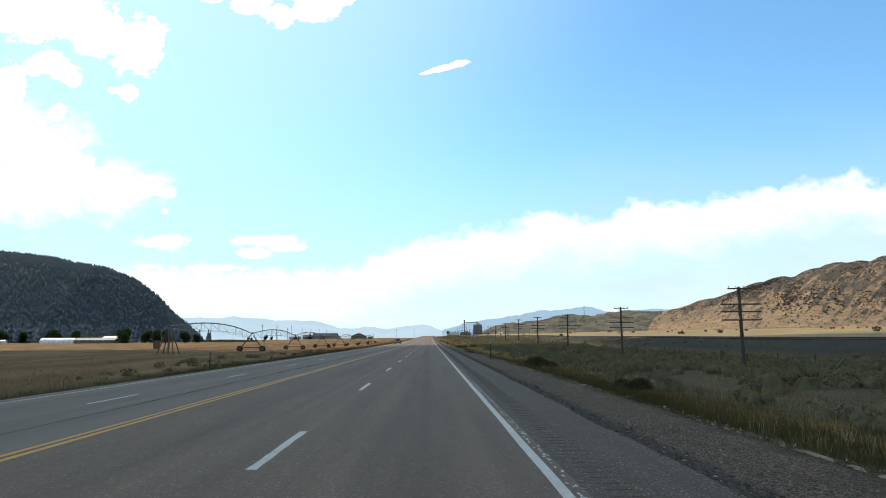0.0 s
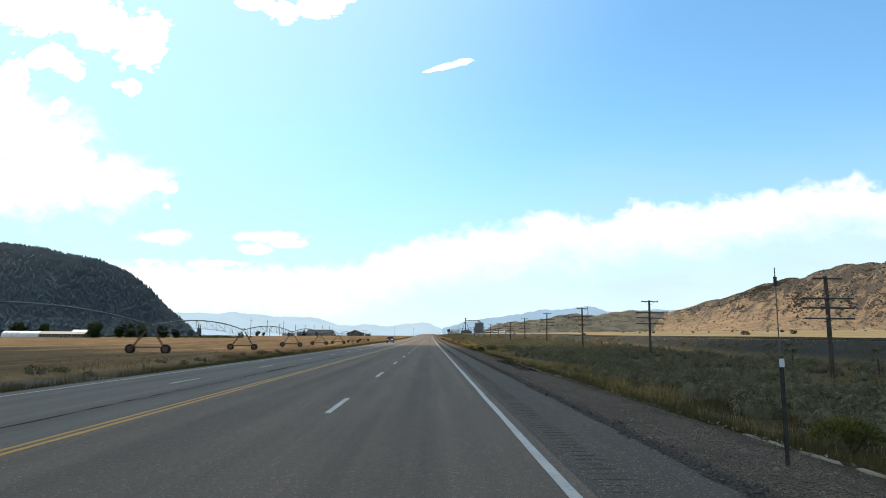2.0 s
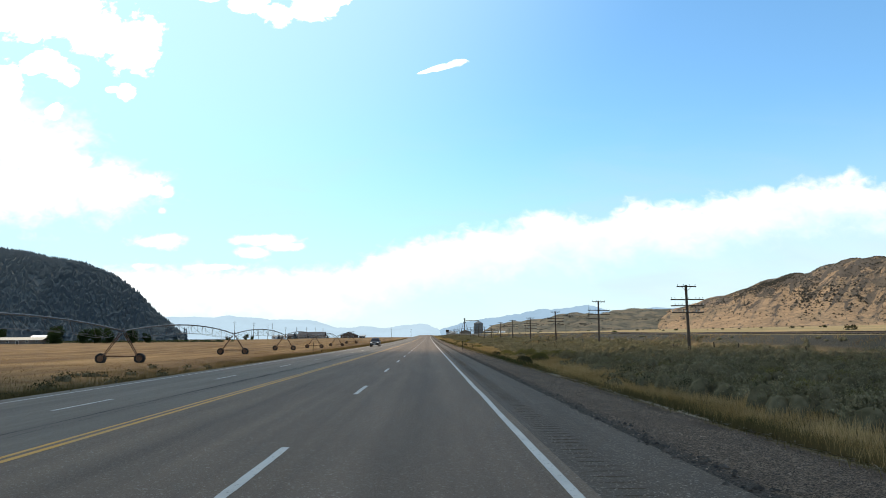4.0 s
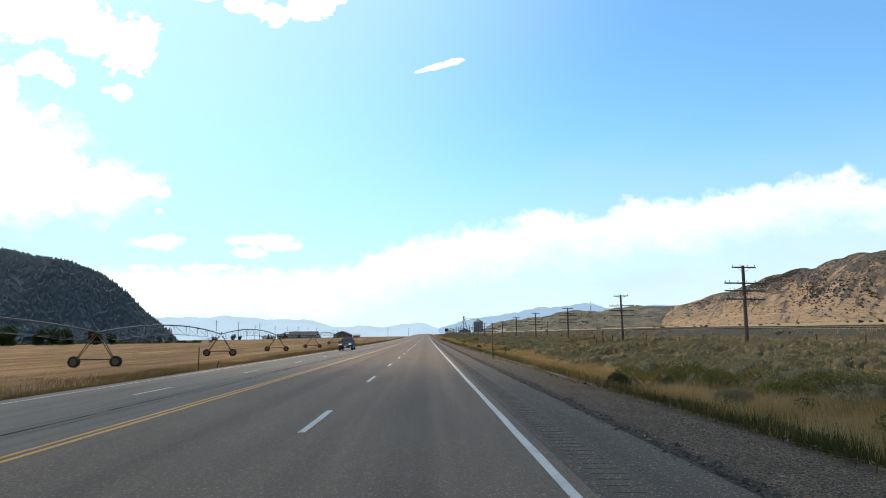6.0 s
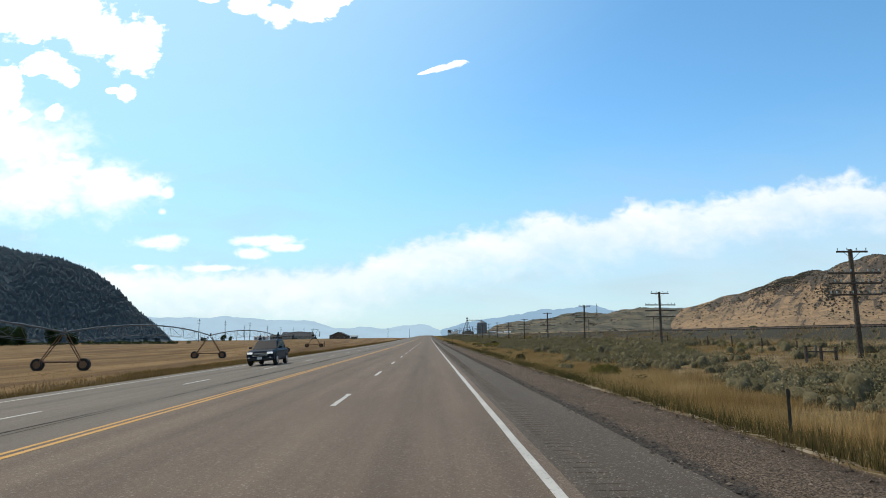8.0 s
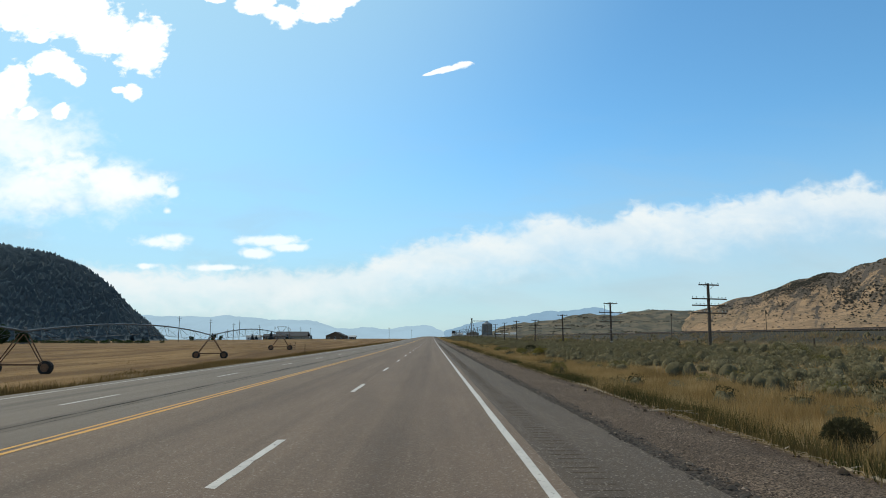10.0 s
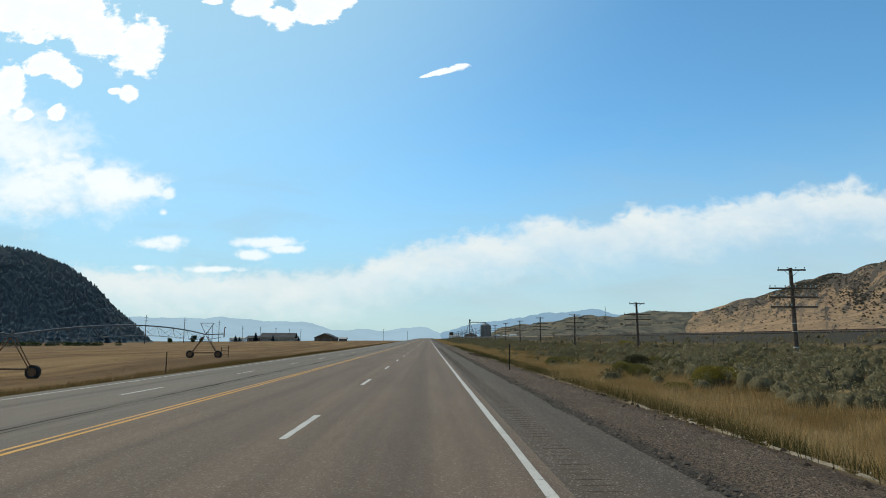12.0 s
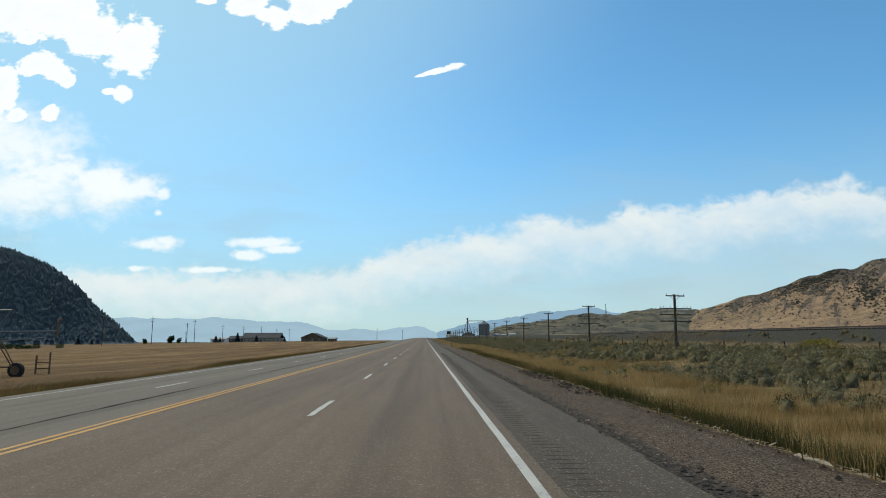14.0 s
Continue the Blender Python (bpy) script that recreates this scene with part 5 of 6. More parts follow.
def slim_pole(x, y, h):
    ob = thing("signal_pole", "slim dark pole standing beside the railway bank", "pole", at=pose(x, y, float(ground_z(x, y)) - 0.2, 0, 0.6, 0))
    bm = bmesh.new()
    rod(bm, (0, 0, 0), (0, 0, h), 0.06, 0.045, 8)
    part("shaft", bm, WOOD_POLE, ob)
    bm = bmesh.new()
    box(bm, (0.2, 0.1, 0.3), (0, -0.08, h - 0.3), 0.01)
    part("box", bm, POST_STEEL, ob)


slim_pole(34.0, 310.0, 4.6)
slim_pole(48.6, 312.0, 4.2)

# ---------------------------------------------------------------- oncoming car
CAR_PAINT = material("navy_car_paint", lambda g, p: (g.mix(g.step(g.noise(p, 3.0), 0.4, 0.7), (0.005, 0.009, 0.019), (0.008, 0.013, 0.025)), None), 0.45, 0.0, 0, 0.10)
CAR_GLASS = material("dark_car_glass", lambda g, p: ((0.008, 0.010, 0.013), None), 0.10, 0, 0, 0.06)
CAR_BLACK = material("black_car_plastic", lambda g, p: (g.mix(g.noise(p, 20.0), (0.012, 0.012, 0.012), (0.03, 0.03, 0.03)), None), 0.6)
CHROME = material("car_chrome", lambda g, p: ((0.6, 0.6, 0.62), None), 0.15, 0.95)
LAMP_ON = material("lit_headlamp", lambda g, p: ((0.85, 0.87, 0.9), None), 0.15, 0.2, 0, 0.6)
LAMP_ON.node_tree.nodes["Principled BSDF"].inputs["Emission Color"].default_value = (1.0, 0.97, 0.92, 1)
LAMP_ON.node_tree.nodes["Principled BSDF"].inputs["Emission Strength"].default_value = 0.35
PLATE = material("plate_white", lambda g, p: ((0.6, 0.6, 0.58), None), 0.5)


def loft(bm, sections):
    """Skin through matching outlines."""
    rings = [[bm.verts.new(p) for p in s] for s in sections]
    n = len(rings[0])
    for a, b in zip(rings, rings[1:]):
        for i in range(n):
            j = (i + 1) % n
            bm.faces.new((a[i], a[j], b[j], b[i]))
    bm.faces.new(list(reversed(rings[0])))
    bm.faces.new(rings[-1])
    bmesh.ops.recalc_face_normals(bm, faces=bm.faces)
    return bm


def suv():
    """Built with its nose towards -y."""
    car = thing("sport_utility_car", "dark navy sport utility car with lit headlamps, driving towards the camera", "car")
    L = 2.35

    def ring(y, w, z0, z1, r=0.12):
        return [(-w, y, z0 + r), (-w + r * 0.6, y, z0), (w - r * 0.6, y, z0), (w, y, z0 + r), (w, y, z1 - r), (w - r, y, z1), (-w + r, y, z1), (-w, y, z1 - r)]

    bm = bmesh.new()
    loft(bm, [ring(-L, 0.78, 0.42, 0.80), ring(-L + 0.12, 0.90, 0.32, 0.96), ring(-1.6, 0.95, 0.30, 1.05), ring(-0.95, 0.96, 0.30, 1.10), ring(0.6, 0.96, 0.30, 1.12), ring(1.8, 0.95, 0.32, 1.12), ring(L - 0.1, 0.90, 0.36, 1.08), ring(L, 0.84, 0.45, 0.98)])
    part("body", bm, CAR_PAINT, car)
    bm = bmesh.new()
    loft(bm, [ring(-1.05, 0.86, 1.02, 1.10, 0.03), ring(-0.35, 0.74, 1.06, 1.66, 0.1), ring(0.3, 0.74, 1.06, 1.74, 0.1), ring(1.4, 0.73, 1.06, 1.72, 0.1), ring(2.2, 0.72, 1.04, 1.18, 0.04)])
    cabin = part("cabin", bm, CAR_PAINT, car)
    bm = bmesh.new()
    bm.faces.new([bm.verts.new(p) for p in ((-0.74, -0.99, 1.14), (0.74, -0.99, 1.14), (0.62, -0.41, 1.61), (-0.62, -0.41, 1.61))])
    bmesh.ops.solidify(bm, geom=bm.faces[:], thickness=-0.012)
    part("windscreen", bm, CAR_GLASS, cabin)
    for s in (-1, 1):
        bm = bmesh.new()
        bm.faces.new([bm.verts.new(p) for p in ((s * 0.80, -0.78, 1.16), (s * 0.765, -0.30, 1.56), (s * 0.762, 1.25, 1.58), (s * 0.79, 1.75, 1.18))])
        bmesh.ops.solidify(bm, geom=bm.faces[:], thickness=0.012)
        part("side_window", bm, CAR_GLASS, cabin)
        bm = bmesh.new()
        box(bm, (0.20, 0.12, 0.15), (s * 1.05, -0.72, 1.20), 0.035)
        part("mirror", bm, CAR_PAINT, car)
        bm = bmesh.new()
        box(bm, (0.40, 0.16, 0.15), (s * 0.66, -L + 0.06, 0.83), 0.04, Matrix.Rotation(s * 0.28, 4, "Z"))
        part("headlamp", bm, LAMP_ON, car, "lit white headlamp")
        bm = bmesh.new()
        box(bm, (0.16, 0.06, 0.09), (s * 0.70, -L - 0.005, 0.52), 0.02)
        part("fog_lamp", bm, CHROME, car)
        bm = bmesh.new()
        rod(bm, (s * 0.60, -0.2, 1.76), (s * 0.60, 1.5, 1.75), 0.022, 0.022, 6)
        part("roof_rail", bm, CAR_BLACK, car)
        for y in (-1.42, 1.42):
            bm = bmesh.new()
            bmesh.ops.create_cone(bm, cap_ends=True, segments=24, radius1=0.36, radius2=0.36, depth=0.24, matrix=Matrix.Translation((s * 0.85, y, 0.36)) @ Matrix.Rotation(radians(90), 4, "Y"))
            bmesh.ops.bevel(bm, geom=[e for e in bm.edges if any(len(f.verts) > 4 for f in e.link_faces)], offset=0.035, segments=2, affect="EDGES")
            wheel = part("wheel", bm, RUBBER, car)
            bm = bmesh.new()
            rod(bm, (s * 0.965, y, 0.36), (s * 0.985, y, 0.36), 0.235, 0.2, 16)
            part("rim", bm, CHROME, wheel)
            bm = bmesh.new()
            rod(bm, (s * 0.80, y, 0.40), (s * 0.967, y, 0.40), 0.45, 0.45, 20)
            bmesh.ops.bisect_plane(bm, geom=bm.verts[:] + bm.edges[:] + bm.faces[:], plane_co=(0, 0, 0.42), plane_no=(0, 0, 1), clear_inner=True)
            part("wheel_arch", bm, CAR_BLACK, car)
    bm = bmesh.new()
    box(bm, (1.05, 0.05, 0.26), (0, -L - 0.005, 0.72), 0.02)
    grille = part("grille", bm, CAR_BLACK, car)
    for k in range(3):
        bm = bmesh.new()
        box(bm, (1.0, 0.02, 0.025), (0, -L - 0.038, 0.64 + 0.08 * k), 0.004)
        part("grille_bar", bm, CHROME, grille)
    bm = bmesh.new()
    box(bm, (1.72, 0.16, 0.22), (0, -L + 0.04, 0.44), 0.05)
    bumper = part("bumper", bm, CAR_BLACK, car)
    bm = bmesh.new()
    box(bm, (0.31, 0.012, 0.155), (0, -L - 0.05, 0.50), 0.003)
    part("plate", bm, PLATE, bumper)
    return car


car = suv()
car.matrix_basis = pose(-11.15, 221.0, float(left_z(np.float64(-11.15)) + road_z(221.0)) + 0.006, 0.0, -2.46, 0)

# ---------------------------------------------------------------- farm under the wooded hill
WHITE_SHEET = speckled("white_sheeting", (0.62, 0.63, 0.62), (0.78, 0.78, 0.76), 1.5, 0.5, 0, 0.01)
GREY_ROOF = speckled("grey_metal_roof", (0.30, 0.31, 0.31), (0.45, 0.46, 0.46), 1.0, 0.45, 0.3, 0.01)
BARN_WALL = speckled("weathered_barn_boards", (0.10, 0.085, 0.07), (0.19, 0.165, 0.14), 2.0, 0.9, 0, 0.02)
OLD_ROOF = speckled("old_tin_roof", (0.12, 0.125, 0.115), (0.22, 0.225, 0.21), 1.0, 0.6, 0.2, 0.01)
DARK_ROOF = speckled("dark_shingles", (0.035, 0.037, 0.042), (0.075, 0.075, 0.08), 2.5, 0.85, 0, 0.02)
TAN_WALL = speckled("tan_siding", (0.22, 0.19, 0.15), (0.33, 0.29, 0.235), 2.0, 0.85, 0, 0.01)
LOG_WALL = speckled("brown_log_siding", (0.075, 0.05, 0.035), (0.15, 0.105, 0.07), 2.0, 0.85, 0, 0.01)
WINDOW = material("window_glass", lambda g, p: ((0.03, 0.035, 0.04), None), 0.08, 0, 0, 0.6)
TRIM = speckled("white_trim", (0.55, 0.55, 0.53), (0.7, 0.7, 0.68), 2.0, 0.6)


def arched_shed(x0, x1, y, w, h):
    z = float(ground_z((x0 + x1) / 2, y)) - 0.3
    shed = thing("greenhouse", "long white arched greenhouse beside dark trees", "greenhouse")
    bm = bmesh.new()
    n = 12
    prof = [(y - w / 2 * math.cos(math.pi * i / n), z + 1.0 + (h - 1.0) * math.sin(math.pi * i / n)) for i in range(n + 1)]
    prof = [(y - w / 2, z)] + prof + [(y + w / 2, z)]
    loft(bm, [[(x, py, pz) for py, pz in prof] for x in np.linspace(x0, x1, 12)])
    part("cover", bm, WHITE_SHEET, shed)
    for x in np.linspace(x0, x1, 8):
        bm = bmesh.new()
        for (ya, za), (yb, zb) in zip(prof, prof[1:]):
            rod(bm, (x, ya, za), (x, yb, zb), 0.06, 0.06, 4)
        part("hoop", bm, GALV, shed)


def gabled(name, label, cat, x0, x1, y0, y1, wall_h, roof_h, wall, roof, ridge="x", windows=4, over=0.6, base=None):
    """A house with a ridge along x or y, eaves, a door and framed windows on the side that faces the road."""
    z = (float(ground_z((x0 + x1) / 2, (y0 + y1) / 2)) if base is None else base) - 0.2
    ob = thing(name, label, cat)
    cx, cy, w, d = (x0 + x1) / 2, (y0 + y1) / 2, x1 - x0, y1 - y0
    bm = bmesh.new()
    box(bm, (w, d, wall_h + 0.2), (cx, cy, z + (wall_h + 0.2) / 2))
    if ridge == "y":
        for yy in (y0 + 0.12, y1 - 0.12):
            f = [bm.verts.new(p) for p in ((x0, yy, z + wall_h + 0.2), (x1, yy, z + wall_h + 0.2), (cx, yy, z + wall_h + roof_h))]
            bm.faces.new(f)
    part("wall", bm, wall, ob)
    bm = bmesh.new()
    e = z + wall_h + 0.15
    t = 0.22
    if ridge == "x":
        pr = [(y0 - over, e), (cy, e + roof_h), (y1 + over, e), (y1 + over, e + t), (cy, e + roof_h + t), (y0 - over, e + t)]
        loft(bm, [[(x, a, b) for a, b in pr] for x in (x0 - over, x1 + over)])
    else:
        pr = [(x0 - over, e), (cx, e + roof_h), (x1 + over, e), (x1 + over, e + t), (cx, e + roof_h + t), (x0 - over, e + t)]
        loft(bm, [[(a, y, b) for a, b in pr] for y in (y0 - over, y1 + over)])
    part("roof", bm, roof, ob)
    for i in range(windows):
        x = x0 + w * (i + 0.5) / windows
        tall = 2.1 if i == windows // 2 else 1.2
        zc = z + (1.25 if tall > 2 else 1.75)
        bm = bmesh.new()
        box(bm, (1.7, 0.10, tall + 0.25), (x, y0 - 0.03, zc), 0.02)
        win = part("door" if tall > 2 else "window", bm, TRIM, ob)
        bm = bmesh.new()
        box(bm, (1.4, 0.04, tall), (x, y0 - 0.10, zc))
        part("pane", bm, WINDOW, win)
    return ob


arched_shed(-293, -267.5, 489, 9, 4.4)
gabled("barn", "long low barn with a pale grey metal roof", "barn", -266.5, -237, 484, 493, 2.3, 1.7, BARN_WALL, OLD_ROOF, "x", 5)
gabled("shed", "small white shed behind the barn", "shed", -253, -244, 499, 505, 3.6, 1.6, WHITE_SHEET, WHITE_SHEET, "x", 2)
gabled("shed", "small white farm shed at the edge of the field", "shed", -322, -316, 480, 484, 1.8, 0.8, WHITE_SHEET, GREY_ROOF, "x", 1)

# houses far down the valley
gabled("house", "low dark-roofed house beside spruce trees", "house", -180, -164, 905, 915, 3.0, 2.6, LOG_WALL, DARK_ROOF, "x", 4)
gabled("lodge", "wide tan lodge with a dark hipped roof", "house", -164, -131, 893, 909, 3.4, 4.6, TAN_WALL, DARK_ROOF, "x", 9)
gabled("barn", "dark barn with a broad gabled front", "barn", -109, -90, 880, 908, 3.2, 4.2, LOG_WALL, DARK_ROOF, "y", 3)
gabled("cabin", "small brown cabin next to the barn", "cabin", -87, -80, 890, 898, 2.4, 1.6, LOG_WALL, GREY_ROOF, "x", 2)
gabled("shed", "pale metal shed far across the valley", "shed", -205, -190, 930, 940, 3.4, 1.4, WHITE_SHEET, GREY_ROOF, "x", 3)

# ---------------------------------------------------------------- trees by the farm and the houses
BARK = speckled("bark", (0.05, 0.04, 0.03), (0.10, 0.08, 0.06), 3.0, 0.95, 0, 0.02)


def tree(seed, h, r, conifer):
    rg = np.random.RandomState(seed)
    label = "dark green spruce tree standing by the houses" if conifer else "broad dark leafy tree beside the farm"
    ob = thing("spruce_tree" if conifer else "leafy_tree", label, "tree")
    bm = bmesh.new()
    rod(bm, (0, 0, -0.3), (0, 0, h * (0.9 if conifer else 0.55)), 0.035 * h, 0.01 * h, 8)
    if not conifer:
        for k in range(5):
            a = k * 1.26 + rg.uniform(-0.3, 0.3)
            rod(bm, (0, 0, h * rg.uniform(0.25, 0.45)), (math.cos(a) * r * 0.7, math.sin(a) * r * 0.7, h * rg.uniform(0.55, 0.8)), 0.014 * h, 0.005 * h, 5)
    part("trunk", bm, BARK, ob)
    n = 2600
    f = rg.uniform(0.03, 1, n) ** 1.2
    a = rg.uniform(0, 6.28, n)
    if conifer:
        rad = r * (1.05 - f) * rg.uniform(0.5, 1.1, n)
        p = np.stack([np.cos(a) * rad, np.sin(a) * rad, f * h], 1)
    else:
        lob = rg.normal(0, 1, (14, 3)) * [r * 0.30, r * 0.30, 0.0] + np.stack([np.zeros(14), np.zeros(14), h * rg.uniform(0.14, 0.76, 14)], 1)
        d = rg.normal(0, 1, (n, 3))
        d /= np.linalg.norm(d, axis=1, keepdims=True)
        p = lob[rg.randint(0, 14, n)] + d * [r * 0.50, r * 0.50, h * 0.2] * rg.uniform(0.5, 1.0, (n, 1))
    s = 0.040 * h * rg.uniform(0.6, 1.4, (n, 1))
    e1, e2 = rg.normal(0, 1, (n, 3)) * s, rg.normal(0, 1, (n, 3)) * s
    v = np.stack([p - e1 * 0.5, p + e1 * 0.5, p + e2], 1).reshape(-1, 3)
    me = mesh_from("crown", v.tolist(), np.arange(3 * n).reshape(-1, 3).tolist(), CONIFER if conifer else LEAVES)
    cr = new("crown", me)
    cr.parent = ob
    return ob


spruce = tree(1, 8.0, 2.6, True)
leafy = tree(2, 9.0, 4.2, False)
spruce.matrix_basis = pose(-166, 884, float(ground_z(-166, 884)))
leafy.matrix_basis = pose(-229, 482, float(ground_z(-229, 482)))
for x, y, s in ((-150, 886, 0.75), (-187, 890, 0.8), (-182, 886, 0.6), (-128, 900, 0.6), (-330, 930, 1.0), (-322, 940, 0.8)):
    t = copy_thing(spruce, pose(x, y, float(ground_z(x, y)), 0, 0, x * 7))
    t.scale = (s, s, s * 0.9)
for x, y, s in ((-330, 500, 1.2), (-341, 503, 1.35), (-318, 506, 1.1), (-236, 497, 1.35), (-222, 503, 1.15), (-213, 500, 1.2), (-204, 498, 1.15), (-352, 496, 1.1), (-296, 512, 0.9), (-370, 510, 1.3), (-195, 512, 1.1), (-187, 516, 0.8), (-246, 512, 1.25), (-305, 520, 1.3), (-285, 518, 1.2),
                (-231, 900, 0.85), (-222, 896, 0.6), (-256, 905, 0.6), (-245, 880, 0.5), (-160, 899, 0.45)):
    t = copy_thing(leafy, pose(x, y, float(ground_z(x, y)), 0, 0, x * 5))
    t.scale = (s, s, s)

# ---------------------------------------------------------------- power line across the valley
def power_pole(h):
    ob = thing("power_pole", "tall slim grey power pole with a short crossarm", "utility pole", "power poles across the field")
    bm = bmesh.new()
    rod(bm, (0, 0, -0.5), (0, 0, h), 0.24, 0.15, 8)
    part("post", bm, WOOD_POLE, ob)
    bm = bmesh.new()
    box(bm, (2.6, 0.14, 0.16), (0, -0.2, h - 1.6), 0.02)
    arm = part("crossarm", bm, WOOD_POLE, ob)
    bm = bmesh.new()
    box(bm, (2.2, 0.14, 0.16), (0, -0.2, h - 3.4), 0.02)
    part("crossarm", bm, WOOD_POLE, ob)
    for k in (-1.2, 0.0, 1.2):
        bm = bmesh.new()
        rod(bm, (k, -0.2, h - 1.5), (k, -0.2, h - 1.15), 0.07, 0.05, 6)
        part("insulator", bm, GLASS_INS, arm)
    return ob


pp = power_pole(17.5)
pp.matrix_basis = pose(-173, 797, float(ground_z(-173, 797)))
for k, (x, y, s) in enumerate(((-176, 790, 0.85), (-173, 722, 1.0), (-173, 660, 1.0), (-173, 864, 0.85), (-173, 927, 0.85), (-172, 990, 0.9), (-171, 1055, 0.9), (-170, 1119, 0.9), (-60, 1120, 0.9), (-30, 1180, 0.8), (-210, 880, 0.6))):
    q = copy_thing(pp, pose(x, y, float(ground_z(x, y)), 0, 0, 4 * k))
    q.scale = (1, 1, s)

# ---------------------------------------------------------------- grain elevator far down the road
SILO_STEEL = speckled("corrugated_silo_steel", (0.085, 0.098, 0.11), (0.15, 0.165, 0.18), 0.6, 0.5, 0.5, 0.02)


def grain_elevator():
    y = 1500.0
    z = float(ground_z(110, y)) - 0.3
    ob = thing("grain_elevator", "grey steel grain silo with a hoist tower and conveyor", "grain elevator")
    bm = bmesh.new()
    n = 28
    ring = lambda r, h: [(111 + r * math.cos(2 * math.pi * i / n), y + r * math.sin(2 * math.pi * i / n), z + h) for i in range(n)]
    loft(bm, [ring(10.2 + 0.12 * (k % 2), k * 1.75) for k in range(15)])
    silo = part("silo", bm, SILO_STEEL, ob)
    bm = bmesh.new()
    loft(bm, [ring(10.6, 24.5), ring(1.2, 29.5), ring(0.8, 30.4)])
    part("cone_roof", bm, SILO_STEEL, silo)
    for sx in (-1, 1):
        for sy in (-1, 1):
            bm = bmesh.new()
            rod(bm, (80 + sx * 10, y + sy * 6, z), (80 + sx * 0.9, y + sy * 0.9, z + 31), 0.38, 0.28, 6)
            part("tower_leg", bm, GALV, ob)
    bm = bmesh.new()
    rod(bm, (80, y, z), (80, y, z + 34), 0.9, 0.9, 8)
    part("hoist_shaft", bm, GALV, ob)
    bm = bmesh.new()
    box(bm, (3.4, 2.6, 3.2), (80, y, z + 34.5), 0.2)
    part("hoist_head", bm, GALV, ob)
    bm = bmesh.new()
    box(bm, (32, 1.2, 1.3), (96, y, z + 30.6), 0.1)
    part("conveyor", bm, GALV, ob)
    bm = bmesh.new()
    loft(bm, [[(70, y - 5, z), (94, y - 5, z), (94, y - 5, z + 6), (82, y - 5, z + 10), (70, y - 5, z + 6)], [(70, y + 6, z), (94, y + 6, z), (94, y + 6, z + 6), (82, y + 6, z + 10), (70, y + 6, z + 6)]])
    part("shed", bm, BARN_WALL, ob)
    for k in range(5):
        bm = bmesh.new()
        rod(bm, (58 + 5.5 * k + (18 if k > 2 else 0), y - 8, z), (58 + 5.5 * k + (18 if k > 2 else 0), y - 8, z + 14 + 3 * (k % 3)), 0.22, 0.18, 5)
        part("spout_post", bm, GALV, ob)


grain_elevator()
for x0, x1, h in ((126, 138, 4.2), (143, 152, 3.4), (157, 169, 4.4)):
    gabled("depot", "low pale shed beside the railway", "shed", x0, x1, 1490, 1502, h, 1.8, WHITE_SHEET if h > 4.3 else BARN_WALL, GREY_ROOF, "x", 2)
gabled("depot", "white siding shed far down the railway", "shed", 40, 62, 1510, 1520, 6.0, 2.5, WHITE_SHEET, GREY_ROOF, "x", 3)


def billboard(x, y):
    z = float(ground_z(x, y))
    ob = thing("billboard", "small dark billboard on two posts beside the road", "billboard")
    bm = bmesh.new()
    box(bm, (5.0, 0.25, 4.0), (x, y, z + 7.0), 0.05)
    part("panel", bm, POST_STEEL, ob)
    for s in (-1.5, 1.5):
        bm = bmesh.new()
        rod(bm, (x + s, y + 0.2, z - 0.3), (x + s, y + 0.2, z + 6.0), 0.15, 0.15, 6)
        part("post", bm, WOOD_POLE, ob)


billboard(31.0, 1130.0)


def mast(x, y):
    z = float(low_z(np.float64(x), np.float64(y)))
    ob = thing("radio_mast", "dark lattice radio mast on the low hill", "mast")
    for k in range(3):
        a = k * 2.094
        bm = bmesh.new()
        rod(bm, (x + 1.6 * math.cos(a), y + 1.6 * math.sin(a), z - 1), (x + 0.4 * math.cos(a), y + 0.4 * math.sin(a), z + 26), 0.22, 0.16, 5)
        part("leg", bm, POST_STEEL, ob)
    for h in range(3, 26, 3):
        w = 1.6 - 1.2 * h / 26
        bm = bmesh.new()
        for k in range(3):
            a, b = k * 2.094, (k + 1) * 2.094
            rod(bm, (x + w * math.cos(a), y + w * math.sin(a), z + h), (x + w * math.cos(b), y + w * math.sin(b), z + h + 2), 0.1, 0.1, 4)
        part("brace", bm, POST_STEEL, ob)


mast(491.0, 2020.0)
for x, y, s in ((60, 292, 0.85), (150, 470, 0.7), (210, 420, 0.8)):
    t = copy_thing(leafy, pose(x, y, float(ground_z(x, y)) - 0.4, 0, 0, x * 9))
    t["label"], t["category"] = "rounded dark bush on the plain behind the railway", "bush"
    t.scale = (0.38 * s, 0.38 * s, 0.26 * s)

# ---------------------------------------------------------------- stand at the tail of the irrigation pivot
def tail_stand(x, y):
    z = float(ground_z(x, y))
    ob = thing("tail_stand", "rusty ladder-shaped steel stand at the sprinkler's end", "stand")
    for s, h in ((-0.55, 1.5), (0.55, 1.75)):
        bm = bmesh.new()
        rod(bm, (x + s, y, z - 0.2), (x + s, y, z + h), 0.07, 0.07, 6)
        part("post", bm, RUST_STEEL, ob)
    for h in (0.45, 0.95):
        bm = bmesh.new()
        rod(bm, (x - 0.55, y, z + h), (x + 0.55, y, z + h), 0.05, 0.05, 6)
        part("rung", bm, RUST_STEEL, ob)


tail_stand(-31.2, 365.3)


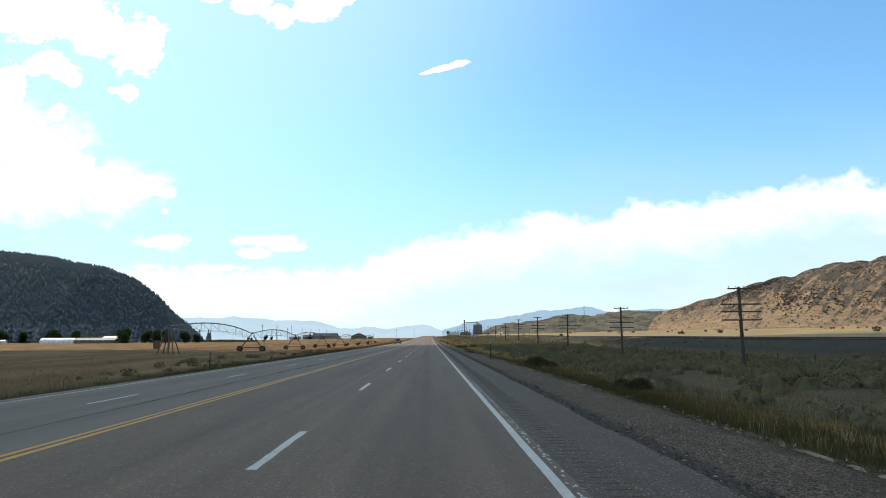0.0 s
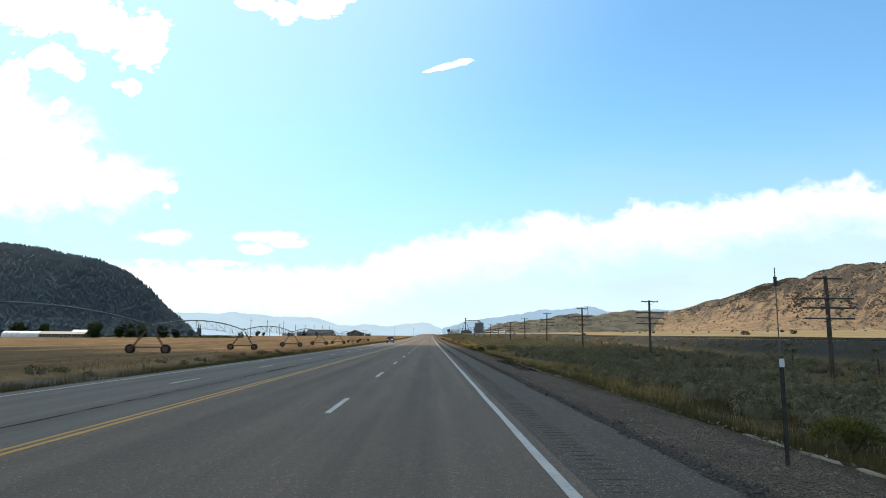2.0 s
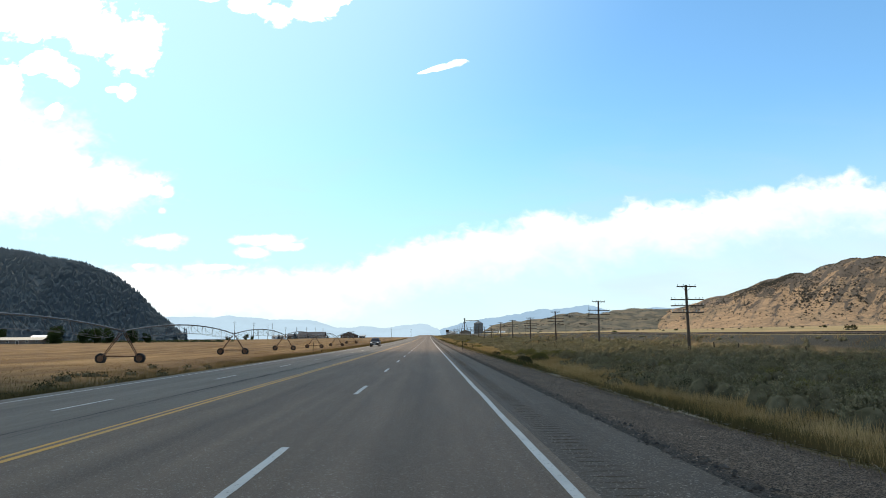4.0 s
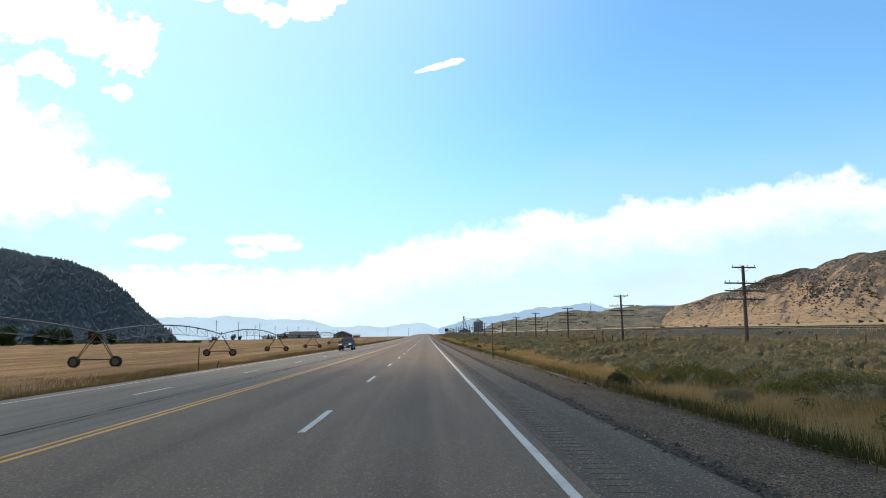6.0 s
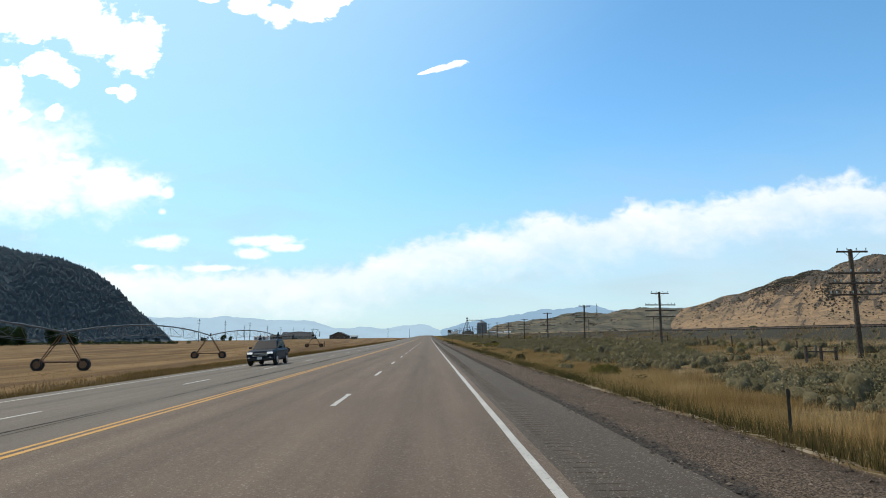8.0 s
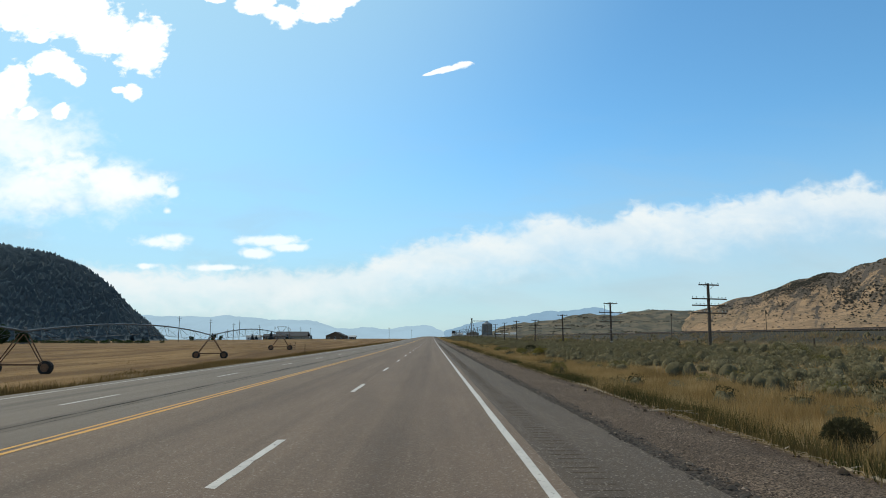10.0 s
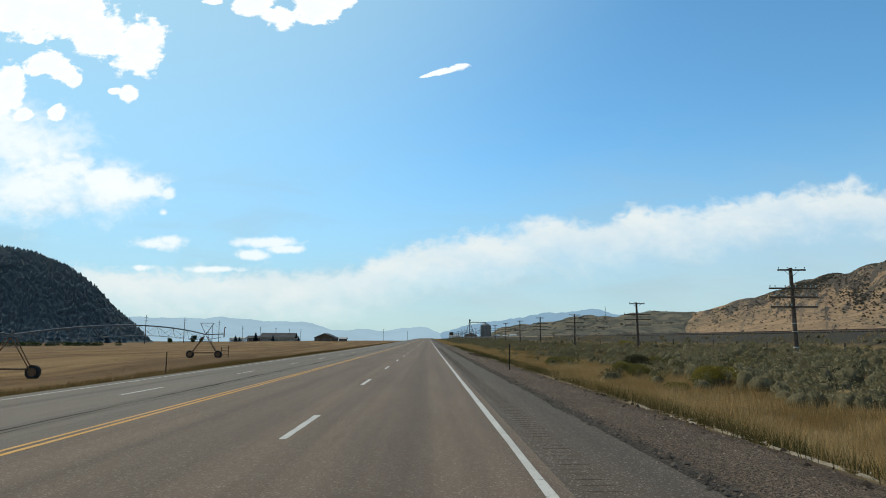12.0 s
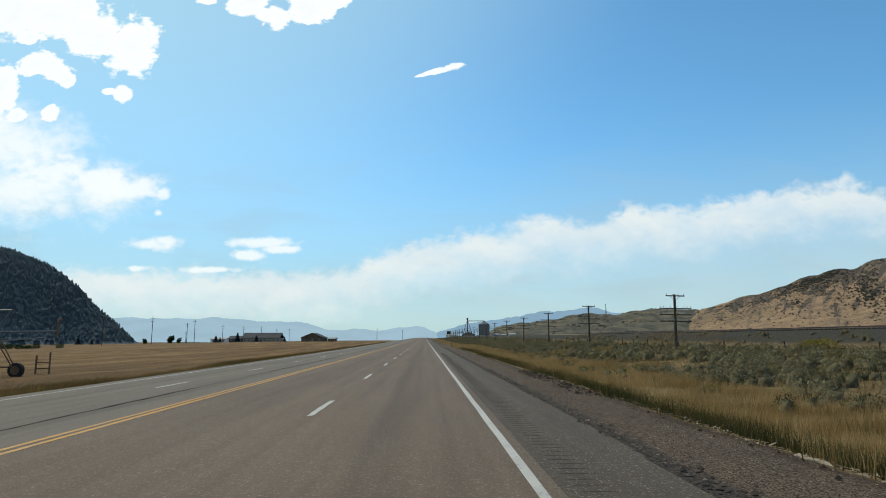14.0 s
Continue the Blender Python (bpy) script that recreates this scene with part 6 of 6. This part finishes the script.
# ---------------------------------------------------------------- road wear
def flake_set(name, n, x0, x1, y0, y1, size, mat, seed):
    r = np.random.RandomState(seed)
    x, y = r.uniform(x0, x1, n), r.uniform(y0, y1, n)
    a = np.arange(6)[None] * 1.047 + r.uniform(0, 6, (n, 1))
    rad = size * r.uniform(0.4, 1.3, (n, 6))
    px, py = x[:, None] + rad * np.cos(a), y[:, None] + rad * np.sin(a) * 2.2
    z = left_z(px) + road_z(py) + 0.0045
    v = np.stack([px, py, z], 2).reshape(-1, 3)
    me = mesh_from(name, v.tolist(), (np.arange(n)[:, None] * 6 + np.arange(6)[None]).tolist(), mat)
    ob = new(name, me)
    ob.parent = road
    tagged(ob, "flakes of old white paint beside the edge line", kind="stuff")


flake_set("paint_flakes", 120, 1.54, 1.64, 6, 24, 0.022, WHITE_PAINT, 7)
flake_set("paint_flakes", 60, 1.52, 1.60, 62, 76, 0.02, WHITE_PAINT, 8)


def tar_seam(xc, y0, y1, width, seed):
    r = np.random.RandomState(seed)
    ys = np.arange(y0, y1, 0.8)
    n = len(ys)
    mid = xc + 0.10 * lumps(ys, ys * 0, 9.0, seed) + r.normal(0, 0.02, n)
    w = width * r.uniform(0.15, 1.0, n) * (0.55 + 0.45 * lumps(ys, ys * 0, 4.0, seed + 1))
    w = np.clip(w, 0.004, None)
    x = np.stack([mid - w, mid + w], 1)
    yy = np.stack([ys, ys], 1)
    me = mesh_from("tar_seam", np.stack([x, yy, left_z(x) + road_z(yy) + 0.003], -1).reshape(-1, 3).tolist(), sheet(2, n).tolist(), TAR)
    ob = new("tar_seam", me)
    ob.parent = road


tar_seam(-7.65, -20, 520, 0.14, 41)
tar_seam(-7.35, 60, 300, 0.05, 45)

# dark paved entrance to the field, across the far lanes
APRON_YS = np.arange(56, 84, 2.0)
apron = strip("apron", [-21.5, -18.5, -16.0, -14.12], APRON_YS, lambda x, y: np.minimum(ground_z(x, y) + 0.05, -0.40 + 0.03 * (x + 14)) , SHOULDER)
tagged(apron, "dark gravel field entrance beside the far lanes", "field entrance", kind="structure")


# ---------------------------------------------------------------- single bushes close to the road
def roadside_bush(x, y, r, h, mat, label, seed):
    rg = np.random.RandomState(seed)
    z = float(ground_z(x, y))
    ob = thing("roadside_bush", label, "bush", "bushes beside the gravel verge")
    bm = bmesh.new()
    for k in range(9):
        a, q = rg.uniform(0, 6.28), rg.uniform(0.3, 0.85)
        rod(bm, (x, y, z - 0.05), (x + math.cos(a) * r * q, y + math.sin(a) * r * q, z + h * rg.uniform(0.45, 0.9)), 0.014, 0.004, 4)
    part("stems", bm, BARK, ob)
    v, t, k = bushes(np.array([[x, y]]), np.array([r]), np.array([h]), 0.024, 3000, rg, True, 0.75)
    me = mesh_from("foliage", v.tolist(), np.asarray(t).reshape(-1, 3).tolist(), mat)
    me.materials.append(TWIGS)
    me.polygons.foreach_set("material_index", (np.arange(len(t)) >= k).astype(np.int32))
    leaf = new("foliage", me)
    leaf.parent = ob


for k, (x, y, r, h, mat, label) in enumerate((
        (7.3, 43.0, 0.7, 0.95, DARK_BUSH, "dark bushy weed beside the gravel verge"), (8.6, 46.5, 0.6, 0.7, DARK_BUSH, "dark bushy weed beside the gravel verge"),
        (8.3, 26.0, 0.6, 0.7, DARK_BUSH, "dark bushy weed beside the gravel verge"), (9.6, 58.0, 0.8, 0.8, GREEN_BUSH, "olive rabbitbrush in the dry grass"),
        (7.2, 136.0, 0.65, 0.8, DARK_BUSH, "dark bushy weed beside the gravel verge"), (7.1, 155.5, 0.45, 0.65, DARK_BUSH, "dark bushy weed beside the gravel verge"),
        (9.4, 158.5, 1.1, 0.95, GREEN_BUSH, "olive rabbitbrush in the dry grass"), (10.0, 143.0, 1.0, 0.8, GREEN_BUSH, "olive rabbitbrush in the dry grass"),
        (7.0, 255.0, 0.4, 0.85, GREEN_BUSH, "tall green weed at the edge of the gravel"), (11.4, 300.0, 0.8, 0.8, GREEN_BUSH, "olive rabbitbrush in the dry grass"),
        (12.2, 304.5, 0.7, 0.7, GREEN_BUSH, "olive rabbitbrush in the dry grass"), (10.6, 318.0, 1.0, 0.9, GREEN_BUSH, "yellow-green rabbitbrush in the dry grass"),
        (11.8, 320.5, 0.9, 0.85, SAGE, "grey-green sagebrush in the dry grass"), (10.7, 293.0, 0.45, 0.45, GREEN_BUSH, "olive rabbitbrush in the dry grass"),
        (9.8, 210.0, 0.9, 0.75, GREEN_BUSH, "olive rabbitbrush in the dry grass"), (8.4, 233.0, 0.6, 0.7, DARK_BUSH, "dark bushy weed beside the gravel verge"))):
    roadside_bush(x, y, r, h, mat, label, 500 + k)
YELLOW_BUSH = leaf_material("flowering_rabbitbrush", [(0.12, 0.11, 0.03), (0.24, 0.19, 0.04), (0.38, 0.30, 0.05)], through_=0.25, mixed=0.5, crown=0.6, patch_size=0.5)
roadside_bush(12.9, 294.4, 0.95, 0.95, YELLOW_BUSH, "low spreading rabbitbrush with dull yellow flowers", 529)
roadside_bush(28.2, 357.0, 1.2, 1.3, YELLOW_BUSH, "tall rabbitbrush with bright yellow flowers", 530)
for k, (x, y, r, h, mat) in enumerate(((11.2, 159.0, 1.05, 1.0, GREEN_BUSH), (11.1, 154.8, 0.95, 0.95, GREEN_BUSH), (11.4, 151.0, 0.85, 0.75, GREEN_BUSH),
                                       (13.4, 151.5, 1.1, 1.0, GREEN_BUSH), (12.8, 146.5, 0.9, 0.9, SAGE), (9.0, 150.0, 0.5, 0.55, SAGE))):
    roadside_bush(x, y, r, h, mat, "rounded olive bush in the dry grass" if mat is GREEN_BUSH else "small grey-green bush in the dry grass" if mat is SAGE else "low rabbitbrush with yellow flowers", 540 + k)
roadside_bush(13.6, 306.5, 0.95, 1.1, DARK_BUSH, "dark rounded bush in the dry grass", 531)
roadside_bush(15.3, 307.5, 0.9, 0.8, GREEN_BUSH, "olive rabbitbrush in the dry grass", 532)
